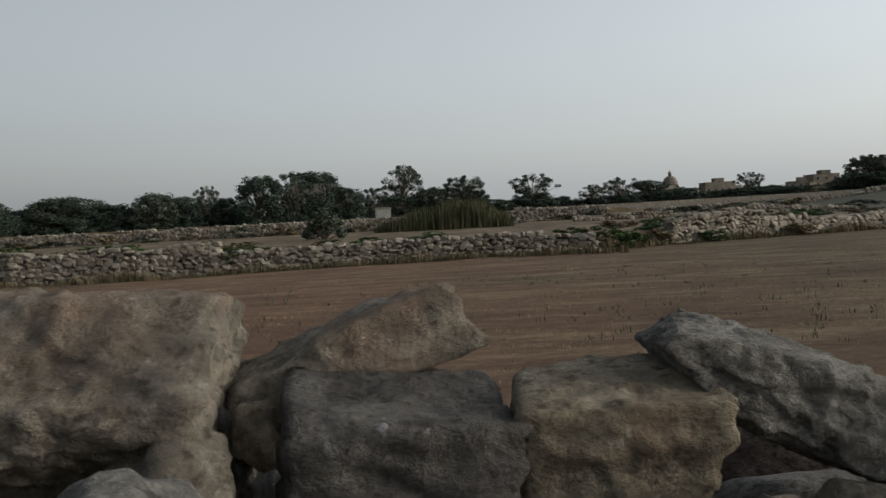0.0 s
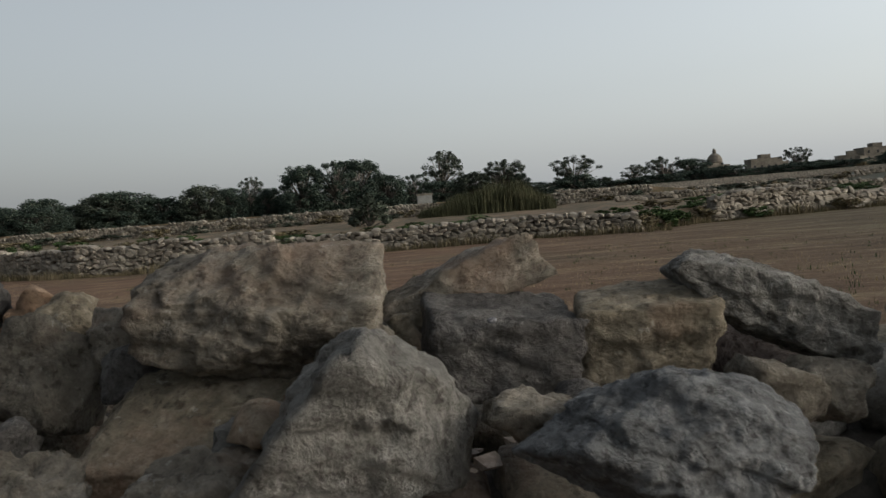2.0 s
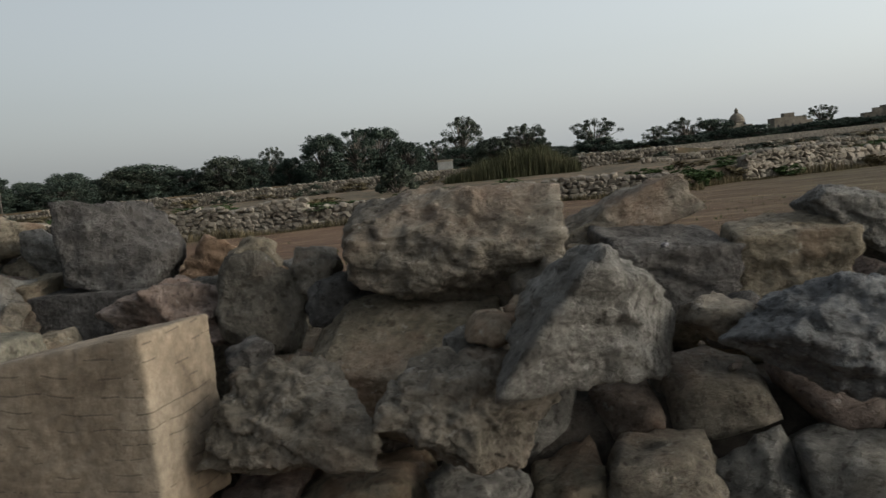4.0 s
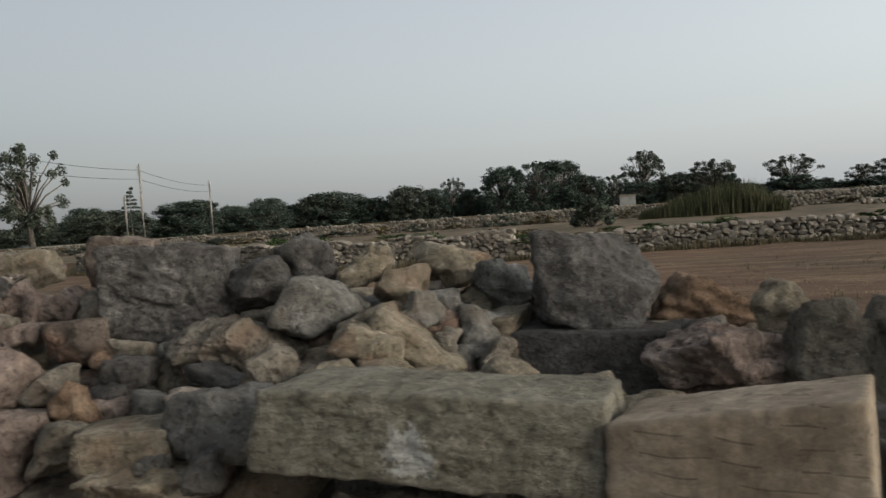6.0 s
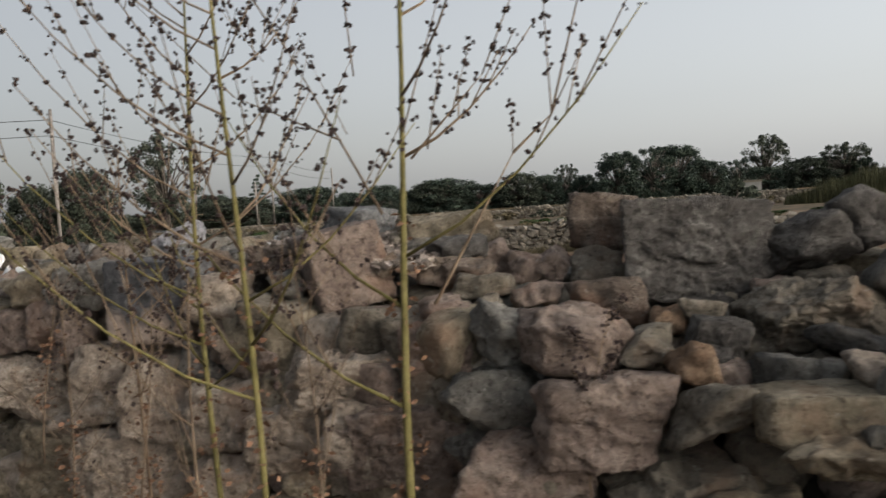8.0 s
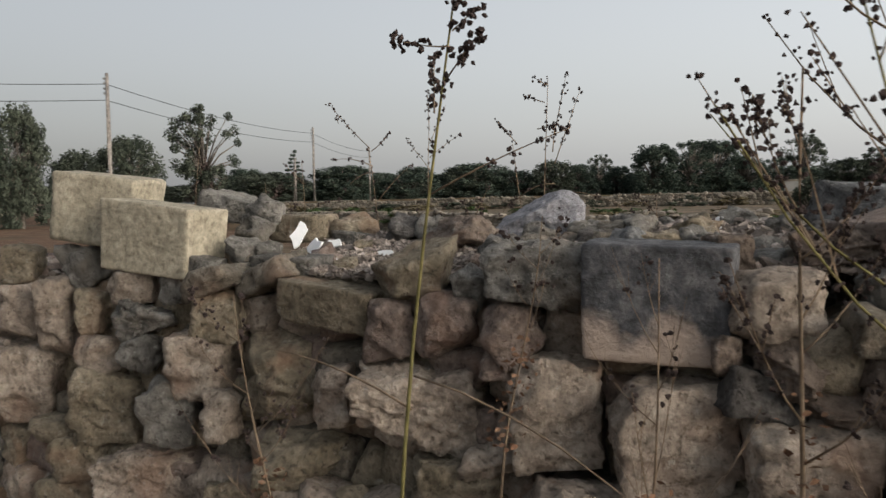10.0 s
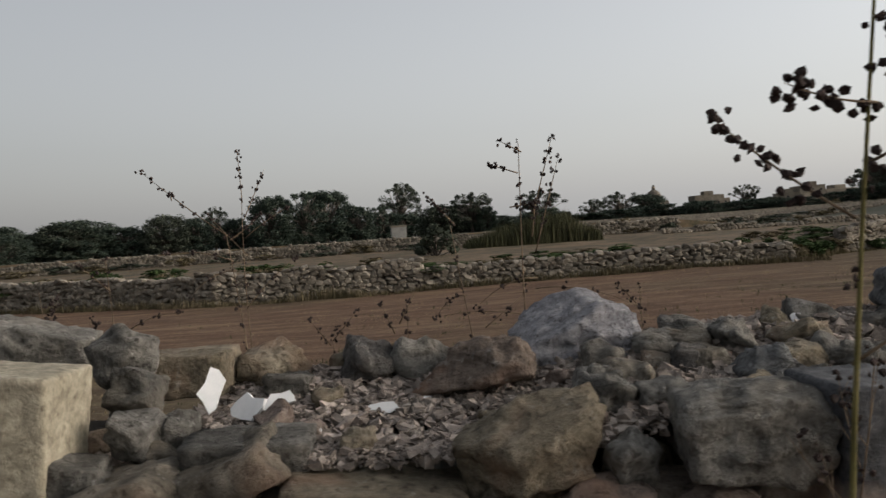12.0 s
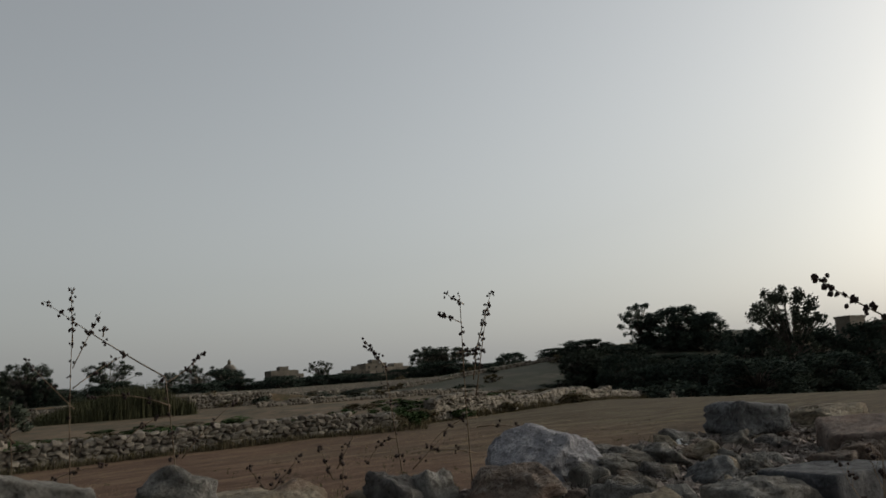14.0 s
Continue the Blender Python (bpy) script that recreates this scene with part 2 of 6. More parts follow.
def ground_material():
    """Bare soil with mown stubble in bands; scrubby and greyer towards the far terraces."""
    m = bpy.data.materials.new("stubble_field_soil")
    m.use_nodes = True
    n, l = m.node_tree.nodes, m.node_tree.links
    bsdf = n["Principled BSDF"]
    geo = n.new("ShaderNodeNewGeometry")
    turn = n.new("ShaderNodeMapping")
    turn.inputs["Rotation"].default_value = (0, 0, radians(-9))
    turn.inputs["Scale"].default_value = (0.24, 1.0, 1.0)
    l.new(geo.outputs["Position"], turn.inputs["Vector"])
    bands = n.new("ShaderNodeTexNoise")
    bands.inputs["Scale"].default_value, bands.inputs["Detail"].default_value, bands.inputs["Roughness"].default_value = 1.7, 7.0, 0.72
    l.new(turn.outputs["Vector"], bands.inputs["Vector"])
    patches = n.new("ShaderNodeTexNoise")
    patches.inputs["Scale"].default_value, patches.inputs["Detail"].default_value = 0.09, 4.0
    fine = n.new("ShaderNodeTexNoise")
    fine.inputs["Scale"].default_value, fine.inputs["Detail"].default_value, fine.inputs["Roughness"].default_value = 9.0, 8.0, 0.75
    for t in (patches, fine):
        l.new(geo.outputs["Position"], t.inputs["Vector"])
    soil = n.new("ShaderNodeValToRGB")
    e = soil.color_ramp.elements
    e[0].position, e[0].color = 0.36, rgb((0.085, 0.052, 0.036))
    e[1].position, e[1].color = 0.65, rgb((0.195, 0.136, 0.087))
    e.new(0.5).color = rgb((0.128, 0.08, 0.054))
    l.new(bands.outputs["Fac"], soil.inputs["Fac"])
    olive = n.new("ShaderNodeMixRGB")
    r = n.new("ShaderNodeValToRGB")
    r.color_ramp.elements[0].position, r.color_ramp.elements[1].position = 0.5, 0.66
    l.new(patches.outputs["Fac"], r.inputs["Fac"])
    l.new(soil.outputs["Color"], olive.inputs["Color1"])
    place = n.new("ShaderNodeSeparateXYZ")
    l.new(geo.outputs["Position"], place.inputs[0])
    grass = n.new("ShaderNodeMapRange")
    grass.inputs["From Min"].default_value, grass.inputs["From Max"].default_value = -2.0, 10.0
    grass.inputs["To Max"].default_value = 1.0
    l.new(place.outputs["X"], grass.inputs["Value"])
    most = n.new("ShaderNodeMath")
    most.operation = 'MAXIMUM'
    l.new(r.outputs["Color"], most.inputs[0])
    l.new(grass.outputs["Result"], most.inputs[1])
    l.new(most.outputs[0], olive.inputs["Fac"])
    olive.blend_type = 'MULTIPLY'
    olive.inputs["Color2"].default_value = rgb((0.7, 0.88, 0.86))
    grain = n.new("ShaderNodeMixRGB")
    grain.blend_type = 'OVERLAY'
    grain.inputs["Fac"].default_value = 0.8
    l.new(olive.outputs["Color"], grain.inputs["Color1"])
    l.new(fine.outputs["Fac"], grain.inputs["Color2"])
    l.new(grain.outputs["Color"], bsdf.inputs["Base Color"])
    bsdf.inputs["Roughness"].default_value = 0.95
    bsdf.inputs["Specular IOR Level"].default_value = 0.1
    bp = n.new("ShaderNodeBump")
    bp.inputs["Strength"].default_value, bp.inputs["Distance"].default_value = 0.8, 0.05
    l.new(fine.outputs["Fac"], bp.inputs["Height"])
    l.new(bp.outputs["Normal"], bsdf.inputs["Normal"])
    return m


soil_mat = ground_material()
terrace_mat = surface("dry_grass_terrace", (0.055, 0.046, 0.024), (0.121, 0.084, 0.049), (0.172, 0.120, 0.075), 0.35, bump=0.6, bump_scale=5, spots=(0.047, 0.043, 0.021), spot_at=0.6)
hill_mat = surface("scrub_covered_slope", (0.027, 0.029, 0.019), (0.058, 0.053, 0.035), (0.101, 0.084, 0.061), 0.12, bump=0.6, bump_scale=3, spots=(0.035, 0.039, 0.023), spot_at=0.52)


def stained_material():
    """Squared limestone, black with weather above, bare and pale below in two tongues."""
    m = surface("black_stained_block", (0.045, 0.047, 0.05), (0.085, 0.088, 0.095), (0.15, 0.15, 0.155), 12, bump=0.6)
    n, l = m.node_tree.nodes, m.node_tree.links
    bsdf = n["Principled BSDF"]
    weathered = bsdf.inputs["Base Color"].links[0].from_socket
    co = n.new("ShaderNodeTexCoord")
    split = n.new("ShaderNodeSeparateXYZ")
    l.new(co.outputs["Object"], split.inputs[0])
    wave = n.new("ShaderNodeMath")
    wave.operation = 'MULTIPLY'
    wave.inputs[1].default_value = 24.0
    l.new(split.outputs["X"], wave.inputs[0])
    sine = n.new("ShaderNodeMath")
    sine.operation = 'SINE'
    l.new(wave.outputs[0], sine.inputs[0])
    rough = n.new("ShaderNodeTexNoise")
    rough.inputs["Scale"].default_value, rough.inputs["Detail"].default_value = 14.0, 5.0
    l.new(co.outputs["Object"], rough.inputs["Vector"])
    low = n.new("ShaderNodeMath")
    low.operation = 'MULTIPLY_ADD'
    low.inputs[1].default_value, low.inputs[2].default_value = -0.05, 0.0
    l.new(sine.outputs[0], low.inputs[0])
    a = n.new("ShaderNodeMath")
    a.operation = 'ADD'
    l.new(split.outputs["Z"], a.inputs[0])
    l.new(low.outputs[0], a.inputs[1])
    b = n.new("ShaderNodeMath")
    b.operation = 'MULTIPLY_ADD'
    b.inputs[1].default_value = 0.16
    l.new(rough.outputs["Fac"], b.inputs[0])
    l.new(a.outputs[0], b.inputs[2])
    r = n.new("ShaderNodeMapRange")
    r.inputs["From Min"].default_value, r.inputs["From Max"].default_value = -0.035, 0.035
    l.new(b.outputs[0], r.inputs["Value"])
    mix = n.new("ShaderNodeMixRGB")
    l.new(r.outputs["Result"], mix.inputs["Fac"])
    mix.inputs["Color1"].default_value = rgb((0.38, 0.31, 0.26))
    l.new(weathered, mix.inputs["Color2"])
    l.new(mix.outputs["Color"], bsdf.inputs["Base Color"])
    return m


stained = stained_material()


def groove_lines(m):
    """Thin broken lines that a saw left across a block's face, sunk and coloured darker."""
    n, l = m.node_tree.nodes, m.node_tree.links
    bsdf = n["Principled BSDF"]
    before = bsdf.inputs["Base Color"].links[0].from_socket
    co = n.new("ShaderNodeTexCoord")
    warp = n.new("ShaderNodeTexNoise")
    warp.inputs["Scale"].default_value = 3.0
    gap = n.new("ShaderNodeTexNoise")
    gap.inputs["Scale"].default_value, gap.inputs["Detail"].default_value = 11.0, 4.0
    for t in (warp, gap):
        l.new(co.outputs["Object"], t.inputs["Vector"])
    split = n.new("ShaderNodeSeparateXYZ")
    l.new(co.outputs["Object"], split.inputs[0])

    def calc(op, a, b, c=None):
        q = n.new("ShaderNodeMath")
        q.operation = op
        for i, v in enumerate((a, b, c)):
            if v is None:
                continue
            if isinstance(v, float):
                q.inputs[i].default_value = v
            else:
                l.new(v, q.inputs[i])
        return q.outputs[0]

    z = calc('MULTIPLY_ADD', warp.outputs["Fac"], 0.09, split.outputs["Z"])
    wave = calc('PINGPONG', z, 0.021)
    line = calc('LESS_THAN', wave, 0.0022)
    mask = calc('MULTIPLY', line, calc('GREATER_THAN', gap.outputs["Fac"], 0.52))
    mix = n.new("ShaderNodeMixRGB")
    l.new(calc('MULTIPLY', mask, 0.45), mix.inputs["Fac"])
    l.new(before, mix.inputs["Color1"])
    mix.inputs["Color2"].default_value = rgb((0.05, 0.04, 0.03))
    l.new(mix.outputs["Color"], bsdf.inputs["Base Color"])
    bump = n.new("ShaderNodeBump")
    bump.inputs["Strength"].default_value, bump.inputs["Distance"].default_value = 0.8, 0.008
    bump.invert = True
    l.new(mask, bump.inputs["Height"])
    l.new(bsdf.inputs["Normal"].links[0].from_socket, bump.inputs["Normal"])
    l.new(bump.outputs["Normal"], bsdf.inputs["Normal"])


groove_lines(sawn)


# ---- helpers for meshes ----
def mesh_of(name, verts, faces, material, smooth=False):
    me = bpy.data.meshes.new(name)
    me.from_pydata([tuple(v) for v in verts], [], [tuple(f) for f in faces])
    me.materials.append(material)
    if smooth:
        me.polygons.foreach_set("use_smooth", [True] * len(me.polygons))
    me.update()
    return me


def part_mesh(name, me, parent, label=""):
    ob = new(name, me)
    ob.parent = parent
    return tagged(ob, label) if label else ob


def part(name, bm, material, parent, label=""):
    me = bpy.data.meshes.new(name)
    bm.to_mesh(me)
    bm.free()
    me.materials.append(material)
    return part_mesh(name, me, parent, label)


def box_bm(x0, y0, z0, x1, y1, z1, bevel=0.0):
    bm = bmesh.new()
    bmesh.ops.create_cube(bm, size=1)
    for v in bm.verts:
        v.co = Vector(((x0 + x1) / 2 + v.co.x * (x1 - x0), (y0 + y1) / 2 + v.co.y * (y1 - y0), (z0 + z1) / 2 + v.co.z * (z1 - z0)))
    if bevel:
        bmesh.ops.bevel(bm, geom=bm.edges[:], offset=bevel, segments=2, affect='EDGES')
    return bm


def tube(points, radii, sides=6):
    """Vertices and faces of a tapered tube along points."""
    verts, faces = [], []
    for i, p in enumerate(points):
        a = Vector(points[min(i + 1, len(points) - 1)]) - Vector(points[max(i - 1, 0)])
        q = a.normalized().to_track_quat('Z', 'Y')
        for s in range(sides):
            ang = 2 * math.pi * s / sides
            verts.append(Vector(p) + q @ Vector((math.cos(ang) * radii[i], math.sin(ang) * radii[i], 0)))
    for i in range(len(points) - 1):
        for s in range(sides):
            a, b = i * sides + s, i * sides + (s + 1) % sides
            faces.append((a, b, b + sides, a + sides))
    faces.append(tuple(range(sides))[::-1])
    faces.append(tuple(range(len(verts) - sides, len(verts))))
    return verts, faces


def joined(pieces):
    verts, faces = [], []
    for v, f in pieces:
        k = len(verts)
        verts += v
        faces += [tuple(i + k for i in g) for g in f]
    return verts, faces


def smooth01(a, b, v):
    t = min(1.0, max(0.0, (v - a) / (b - a)))
    return t * t * (3 - 2 * t)


# ---- ground: one sheet, with road, field, terraces and rising land ----
def field_edge(x):
    """Where the field ends and the retaining wall of the next terrace stands."""
    if x < 5.5:
        return 26.4 + max(0.0, -15.0 - x) * 0.4 - max(0.0, x - 2) * 0.1
    return 27.5 + smooth01(5.5, 8.0, x) * 1.6 + max(0.0, x - 8.0) * 0.5


def height(x, y):
    z = 0.3 * smooth01(1.1, 2.0, y)
    z -= 0.2 * smooth01(2.0, -12.0, x) * smooth01(9.0, 24.0, y) * (1 - smooth01(field_edge(x) + 0.35, field_edge(x) + 0.65, y))
    edge = field_edge(x) + 0.35
    z += (0.42 if x < 5.5 else 0.55) * smooth01(edge, edge + 0.3, y)
    z += 0.3 * smooth01(edge + 1, edge + 34, y)
    z -= 2.6 * smooth01(20, 60, x) * smooth01(8, 36, y) * (1 - smooth01(58, 80, y))
    z += 1.0 * smooth01(62.2, 62.7, y) * (1 - smooth01(10, 20, x))
    if y > 62:
        z += (y - 62) * 0.0125 * smooth01(-60, 160, x)
    z += max(0.0, 6.5 - 0.09 * math.hypot(x - 112, y - 96)) * smooth01(60, 90, y)
    if y > 2.5:
        z += 0.035 * noise.noise(Vector((x * 0.5, y * 0.5, 0.0))) + 0.012 * noise.noise(Vector((x * 2.5, y * 2.5, 4.0)))
    return z


def build_ground():
    xs = sorted(set([-1500, -900, -600, -420, -300, -220, -160] + [-120 + 4 * i for i in range(20)] + [-42 + 0.9 * i for i in range(98)] + [48 + 4 * i for i in range(38)] + [220, 280, 360, 480, 640, 900, 1500]))
    ys = sorted(set([-300, -80, -20, -5, -1, 0.6, 1.1, 1.4, 1.7, 2.0] + [2.3 + 0.6 * i for i in range(60)] + [38.5 + 1.5 * i for i in range(16)] + [62.2, 62.7, 64, 68, 74] + [80 + 8 * i for i in range(16)] + [220, 260, 320, 400, 520, 700, 950, 1500, 2500]))
    verts = [(x, y, height(x, y)) for y in ys for x in xs]
    w = len(xs)
    faces = [(j * w + i, j * w + i + 1, j * w + i + 1 + w, j * w + i + w) for j in range(len(ys) - 1) for i in range(w - 1)]
    me = mesh_of("ground", verts, faces, soil_mat, True)
    me.materials.append(terrace_mat)
    me.materials.append(hill_mat)
    for p in me.polygons:
        c = p.center
        p.material_index = 0 if c.y < field_edge(c.x) + 0.4 else 2 if c.y > 64 or c.x > 45 else 1
    ob = new("ground", me)
    tagged(ob, "reddish brown mown stubble field between rubble walls", "ground", kind="structure")


build_ground()

# ---- stones ----
def unit_ball(level):
    bm = bmesh.new()
    bmesh.ops.create_icosphere(bm, subdivisions=level, radius=1.0)
    v = np.array([x.co[:] for x in bm.verts])
    f = [tuple(q.index for q in p.verts) for p in bm.faces]
    bm.free()
    return v, f


BALLS = {k: unit_ball(k) for k in (1, 2, 3, 4, 5, 6)}


def stone_shape(kind, w, d, h, level, rng, cuts=()):
    """A stone as a softly cut polyhedron with chips, strata or pits by kind; returns vertices and faces."""
    ball, faces = BALLS[level]
    planes = []
    boxy = kind in ("block", "slab", "plate", "sawn", "fit", "worn")
    tilt = {"sawn": 0.03, "block": 0.16, "slab": 0.2, "plate": 0.07, "fit": 0.22, "worn": 0.05}.get(kind, 0.5)
    for axis in range(3):
        for s in (-1, 1):
            n = np.array([rng.uniform(-tilt, tilt) for _ in range(3)])
            n[axis] = s
            planes.append((n / np.linalg.norm(n), rng.uniform(0.86, 1.0) if kind != "sawn" else 0.98))
    for _ in range({"sawn": 0, "block": 4, "slab": 4, "plate": 3, "cut": 6, "round": 12, "craggy": 9, "layer": 7, "fit": 9, "worn": 3}[kind]):
        n = np.array([rng.gauss(0, 1) for _ in range(3)])
        n /= np.linalg.norm(n)
        reach = np.abs(n).sum() if boxy else np.linalg.norm(n) * 1.12
        planes.append((n, reach * (rng.uniform(0.66, 0.9) if kind == "fit" else rng.uniform(0.92, 1.0) if kind == "worn" else rng.uniform(0.62, 0.9) if kind in ("cut", "craggy", "layer") else rng.uniform(0.74, 0.92))))
    for x, y, z, reach in cuts:
        n = np.array((x, y, z))
        planes.append((n / np.linalg.norm(n), reach))
    ns, cs = np.array([p[0] for p in planes]), np.array([p[1] for p in planes])
    dots = np.maximum(ball @ ns.T, 1e-4) / cs
    power = {"sawn": 60, "block": 70, "slab": 90, "plate": 70, "fit": 60, "round": 34, "worn": 34}.get(kind, 150)
    r = 1.0 / np.power(np.power(dots, power).sum(1), 1.0 / power)
    half = np.array((w, d, h)) / 2
    v = ball * r[:, None]
    lo, hi = v.min(0), v.max(0)
    v = (v - (lo + hi) / 2) / ((hi - lo) / 2) * half
    size = float(np.cbrt(w * d * h))
    off = Vector((rng.uniform(-50, 50), rng.uniform(-50, 50), rng.uniform(-50, 50)))
    big = {"sawn": 0.008, "craggy": 0.032, "layer": 0.035, "round": 0.035, "fit": 0.03, "plate": 0.02, "worn": 0.03}.get(kind, 0.022) * size
    fine = {"sawn": 0.003, "craggy": 0.01, "layer": 0.011, "plate": 0.005, "round": 0.009, "block": 0.009, "worn": 0.006, "slab": 0.01}.get(kind, 0.014)
    strata = 0.017 if kind == "layer" else 0.0 if kind in ("sawn", "plate", "worn") else 0.009
    lean = Vector((rng.uniform(-0.3, 0.3), rng.uniform(-0.3, 0.3), 1.0))
    chips = {"plate": 0.3, "slab": 0.5, "block": 0.8, "fit": 0.7, "worn": 0.3}.get(kind, 1.0)
    out = []
    rough = kind in ("craggy", "layer")
    for q, n in zip(v, ball):
        p = Vector(q)
        k = big * noise.noise(p * (1.6 / size) + off) + 0.5 * big * noise.noise(p * (3.6 / size) + off)
        if kind != "sawn":
            k -= 0.035 * size * max(0.0, 0.2 - abs(noise.noise(p * (4.5 / size) + off * 0.7)))
        if level >= 4:
            k += fine * (1.0 - 2.4 * abs(noise.noise(p * 13 + off))) + (1.0 if rough else 0.6) * fine * noise.noise(p * 31 + off) + (0.7 * fine * noise.noise(p * 63 + off) if level > 5 else 0.0)
            if kind != "sawn":
                far, near = noise.voronoi(p * (3.2 / size) + off + 0.25 * noise.noise_vector(p * (5.0 / size) + off))
                k += chips * 0.042 * size * noise.noise(near[0] * 3.7) - 0.008 * size * max(0.0, 1.0 - (far[1] - far[0]) / 0.06)
                small = noise.voronoi(p * (9.0 / size) + off + 0.3 * noise.noise_vector(p * (11.0 / size) + off))[1]
                k += chips * 0.013 * size * noise.noise(small[0] * 3.1)
            if rough:
                g = noise.noise(p * 19 + off * 1.3)
                k -= 0.014 * max(0.0, 0.22 - abs(g)) + 0.011 * max(0.0, noise.noise(p * 26 + off) - 0.2)
            if strata:
                s = p.dot(lean) + 0.03 * noise.noise(p * 7 + off)
                b = noise.noise(Vector((s * (24 if kind == "layer" else 19) + off.z, p.x * 3.0, off.x + p.y * 3.0)))
                k += strata * (b + (0.9 if b > 0.05 else 0.0))
        if kind == "sawn":
            k -= 0.012 * max(0.0, noise.noise(p * 9 + off)) * smooth01(0.9, 1.5, np.abs(q / half).sum() - 1.0)
        out.append(p + Vector(n) * k)
    return out, faces


rubble_wall = new("wall_rubble")
tagged(rubble_wall, "collapsed dry stone wall of large grey and tan limestone boulders", "stone wall", kind="structure")
stone_rng = random.Random(11)
# main breaks of a few large stones: normal and reach
WEDGE = ((-0.585, -0.25, 0.81, 0.84), (0.84, 0.0, -0.54, 1.0), (-0.76, 0.0, -0.65, 0.95), (-0.15, -0.72, 0.68, 0.8), (0.2, -0.7, -0.68, 0.92))
PEAK = ((-0.75, -0.1, 0.62, 0.72), (0.72, -0.1, 0.62, 0.84))
DOME = ((-0.65, -0.2, 0.75, 0.86), (0.7, -0.2, 0.7, 0.86), (0, -0.75, 0.66, 0.86))
RAMP = ((-0.58, -0.3, 0.8, 0.5), (0.05, -0.8, 0.6, 0.9))
TIP = ((-0.8, 0.0, -0.6, 0.9), (-0.6, -0.2, 0.78, 0.95))
FLAG = ((0.0, -0.66, 0.75, 0.55), (-0.85, -0.2, 0.4, 0.85))


def stone(kind, material, x, y, z, w, d, h, ry=0, rz=0, level=0, name="stone", label="", cuts=()):
    level = level or (6 if max(w, h) > 0.5 or kind == "layer" else 5 if max(w, h) > 0.36 else 4)
    v, f = stone_shape(kind, w, d, h, level, stone_rng, cuts)
    ob = part_mesh(name, mesh_of(name, v, f, material, True), rubble_wall, label)
    ob.matrix_basis = pose(x, y, z, 0, ry, rz)
    return ob



# rear rubble and lower courses that carry the placed stones
def face_y(x):
    return 0.78 + 0.5 * smooth01(-3.2, -6.8, x) + 0.14 * smooth01(-7.0, -9.5, x)


def top_z(x):
    return 0.86 + 0.44 * smooth01(-4.6, -5.6, x)


def heap(x):
    """How much the fallen part is heaped up towards its back."""
    return 0.3 * smooth01(-1.2, -1.8, x) * (1 - smooth01(-4.6, -5.6, x)) + 0.12 * smooth01(-4.6, -5.6, x)


# one very dark sheet that closes the gaps behind the stones
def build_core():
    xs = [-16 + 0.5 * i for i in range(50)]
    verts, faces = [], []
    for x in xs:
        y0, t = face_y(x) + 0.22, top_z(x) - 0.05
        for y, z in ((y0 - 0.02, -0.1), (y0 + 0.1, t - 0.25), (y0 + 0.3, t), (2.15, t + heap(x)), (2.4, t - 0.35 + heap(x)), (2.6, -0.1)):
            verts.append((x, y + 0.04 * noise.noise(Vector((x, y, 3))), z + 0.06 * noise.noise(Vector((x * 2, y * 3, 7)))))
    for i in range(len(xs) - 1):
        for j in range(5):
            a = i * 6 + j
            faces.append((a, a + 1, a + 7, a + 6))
    part_mesh("wall_core", mesh_of("wall_core", verts, faces, core_mat, True), rubble_wall, "dark sheet closing the gaps behind the wall's stones")


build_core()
FILL = (warm, grey, tan, rust, rose, grey, warm)
FILL_PALE = (pale, tan, tan, warm, rose, pale)


def fill_course(x0, x1, y_off, z, size, step, depth=0.34, kinds=("cut", "cut", "layer", "round"), level=3, back=None):
    x = x0
    while x < x1:
        w = size * stone_rng.uniform(0.75, 1.35)
        h = size * stone_rng.uniform(0.75, 1.0)
        xc = x + w / 2
        y = (face_y(xc) + y_off if back is None else back) + stone_rng.uniform(-0.03, 0.04)
        stone(stone_rng.choice(kinds), stone_rng.choice(FILL_PALE if xc < -4.9 and back is None else FILL), xc, y, z + stone_rng.uniform(-0.03, 0.03), w * 1.06, depth, h * 1.08, stone_rng.uniform(-8, 8), stone_rng.uniform(-14, 14), level)
        x += w * step


# coursed face of the standing part and the foot of the fallen part
for z, size in ((0.12, 0.34), (0.36, 0.3)):
    fill_course(-13.5, 3.4, 0.16, z, size, 1.0, level=4, kinds=("fit", "fit", "cut"))
fill_course(-13.5, -10.0, 0.16, 0.6, 0.27, 1.0, level=4, kinds=("fit", "fit", "cut"))
fill_course(-13.5, -10.0, 0.16, 0.82, 0.25, 1.0, level=4, kinds=("fit", "fit", "cut"))
fill_course(-13.5, -10.0, 0.18, 1.02, 0.22, 1.0, level=4, kinds=("fit", "fit", "cut"))
fill_course(-13.5, -9.7, 0.22, 1.22, 0.24, 1.0, level=4, kinds=("fit", "fit", "cut"))
fill_course(-4.9, 3.4, 0.24, 0.6, 0.3, 1.0, level=4, kinds=("fit", "fit", "cut"))
fill_course(1.0, 3.6, 0.2, 0.86, 0.34, 1.0, level=4, kinds=("fit", "fit", "cut"))
fill_course(1.0, 3.6, 0.4, 1.12, 0.36, 1.0, level=4, kinds=("fit", "fit", "cut"))
for z in (0.56, 0.78, 0.98, 1.16):
    fill_course(-10.3, -4.8, 0.28, z, 0.24, 0.92, kinds=("fit",))
for back, z in ((1.4, 0.98), (1.62, 1.04), (1.85, 1.1), (2.1, 1.14)):
    fill_course(-4.9, -2.5 if back < 2 else -1.5, 0.0, z, 0.2, 0.9, back=back, kinds=("cut", "fit", "slab"), level=4)
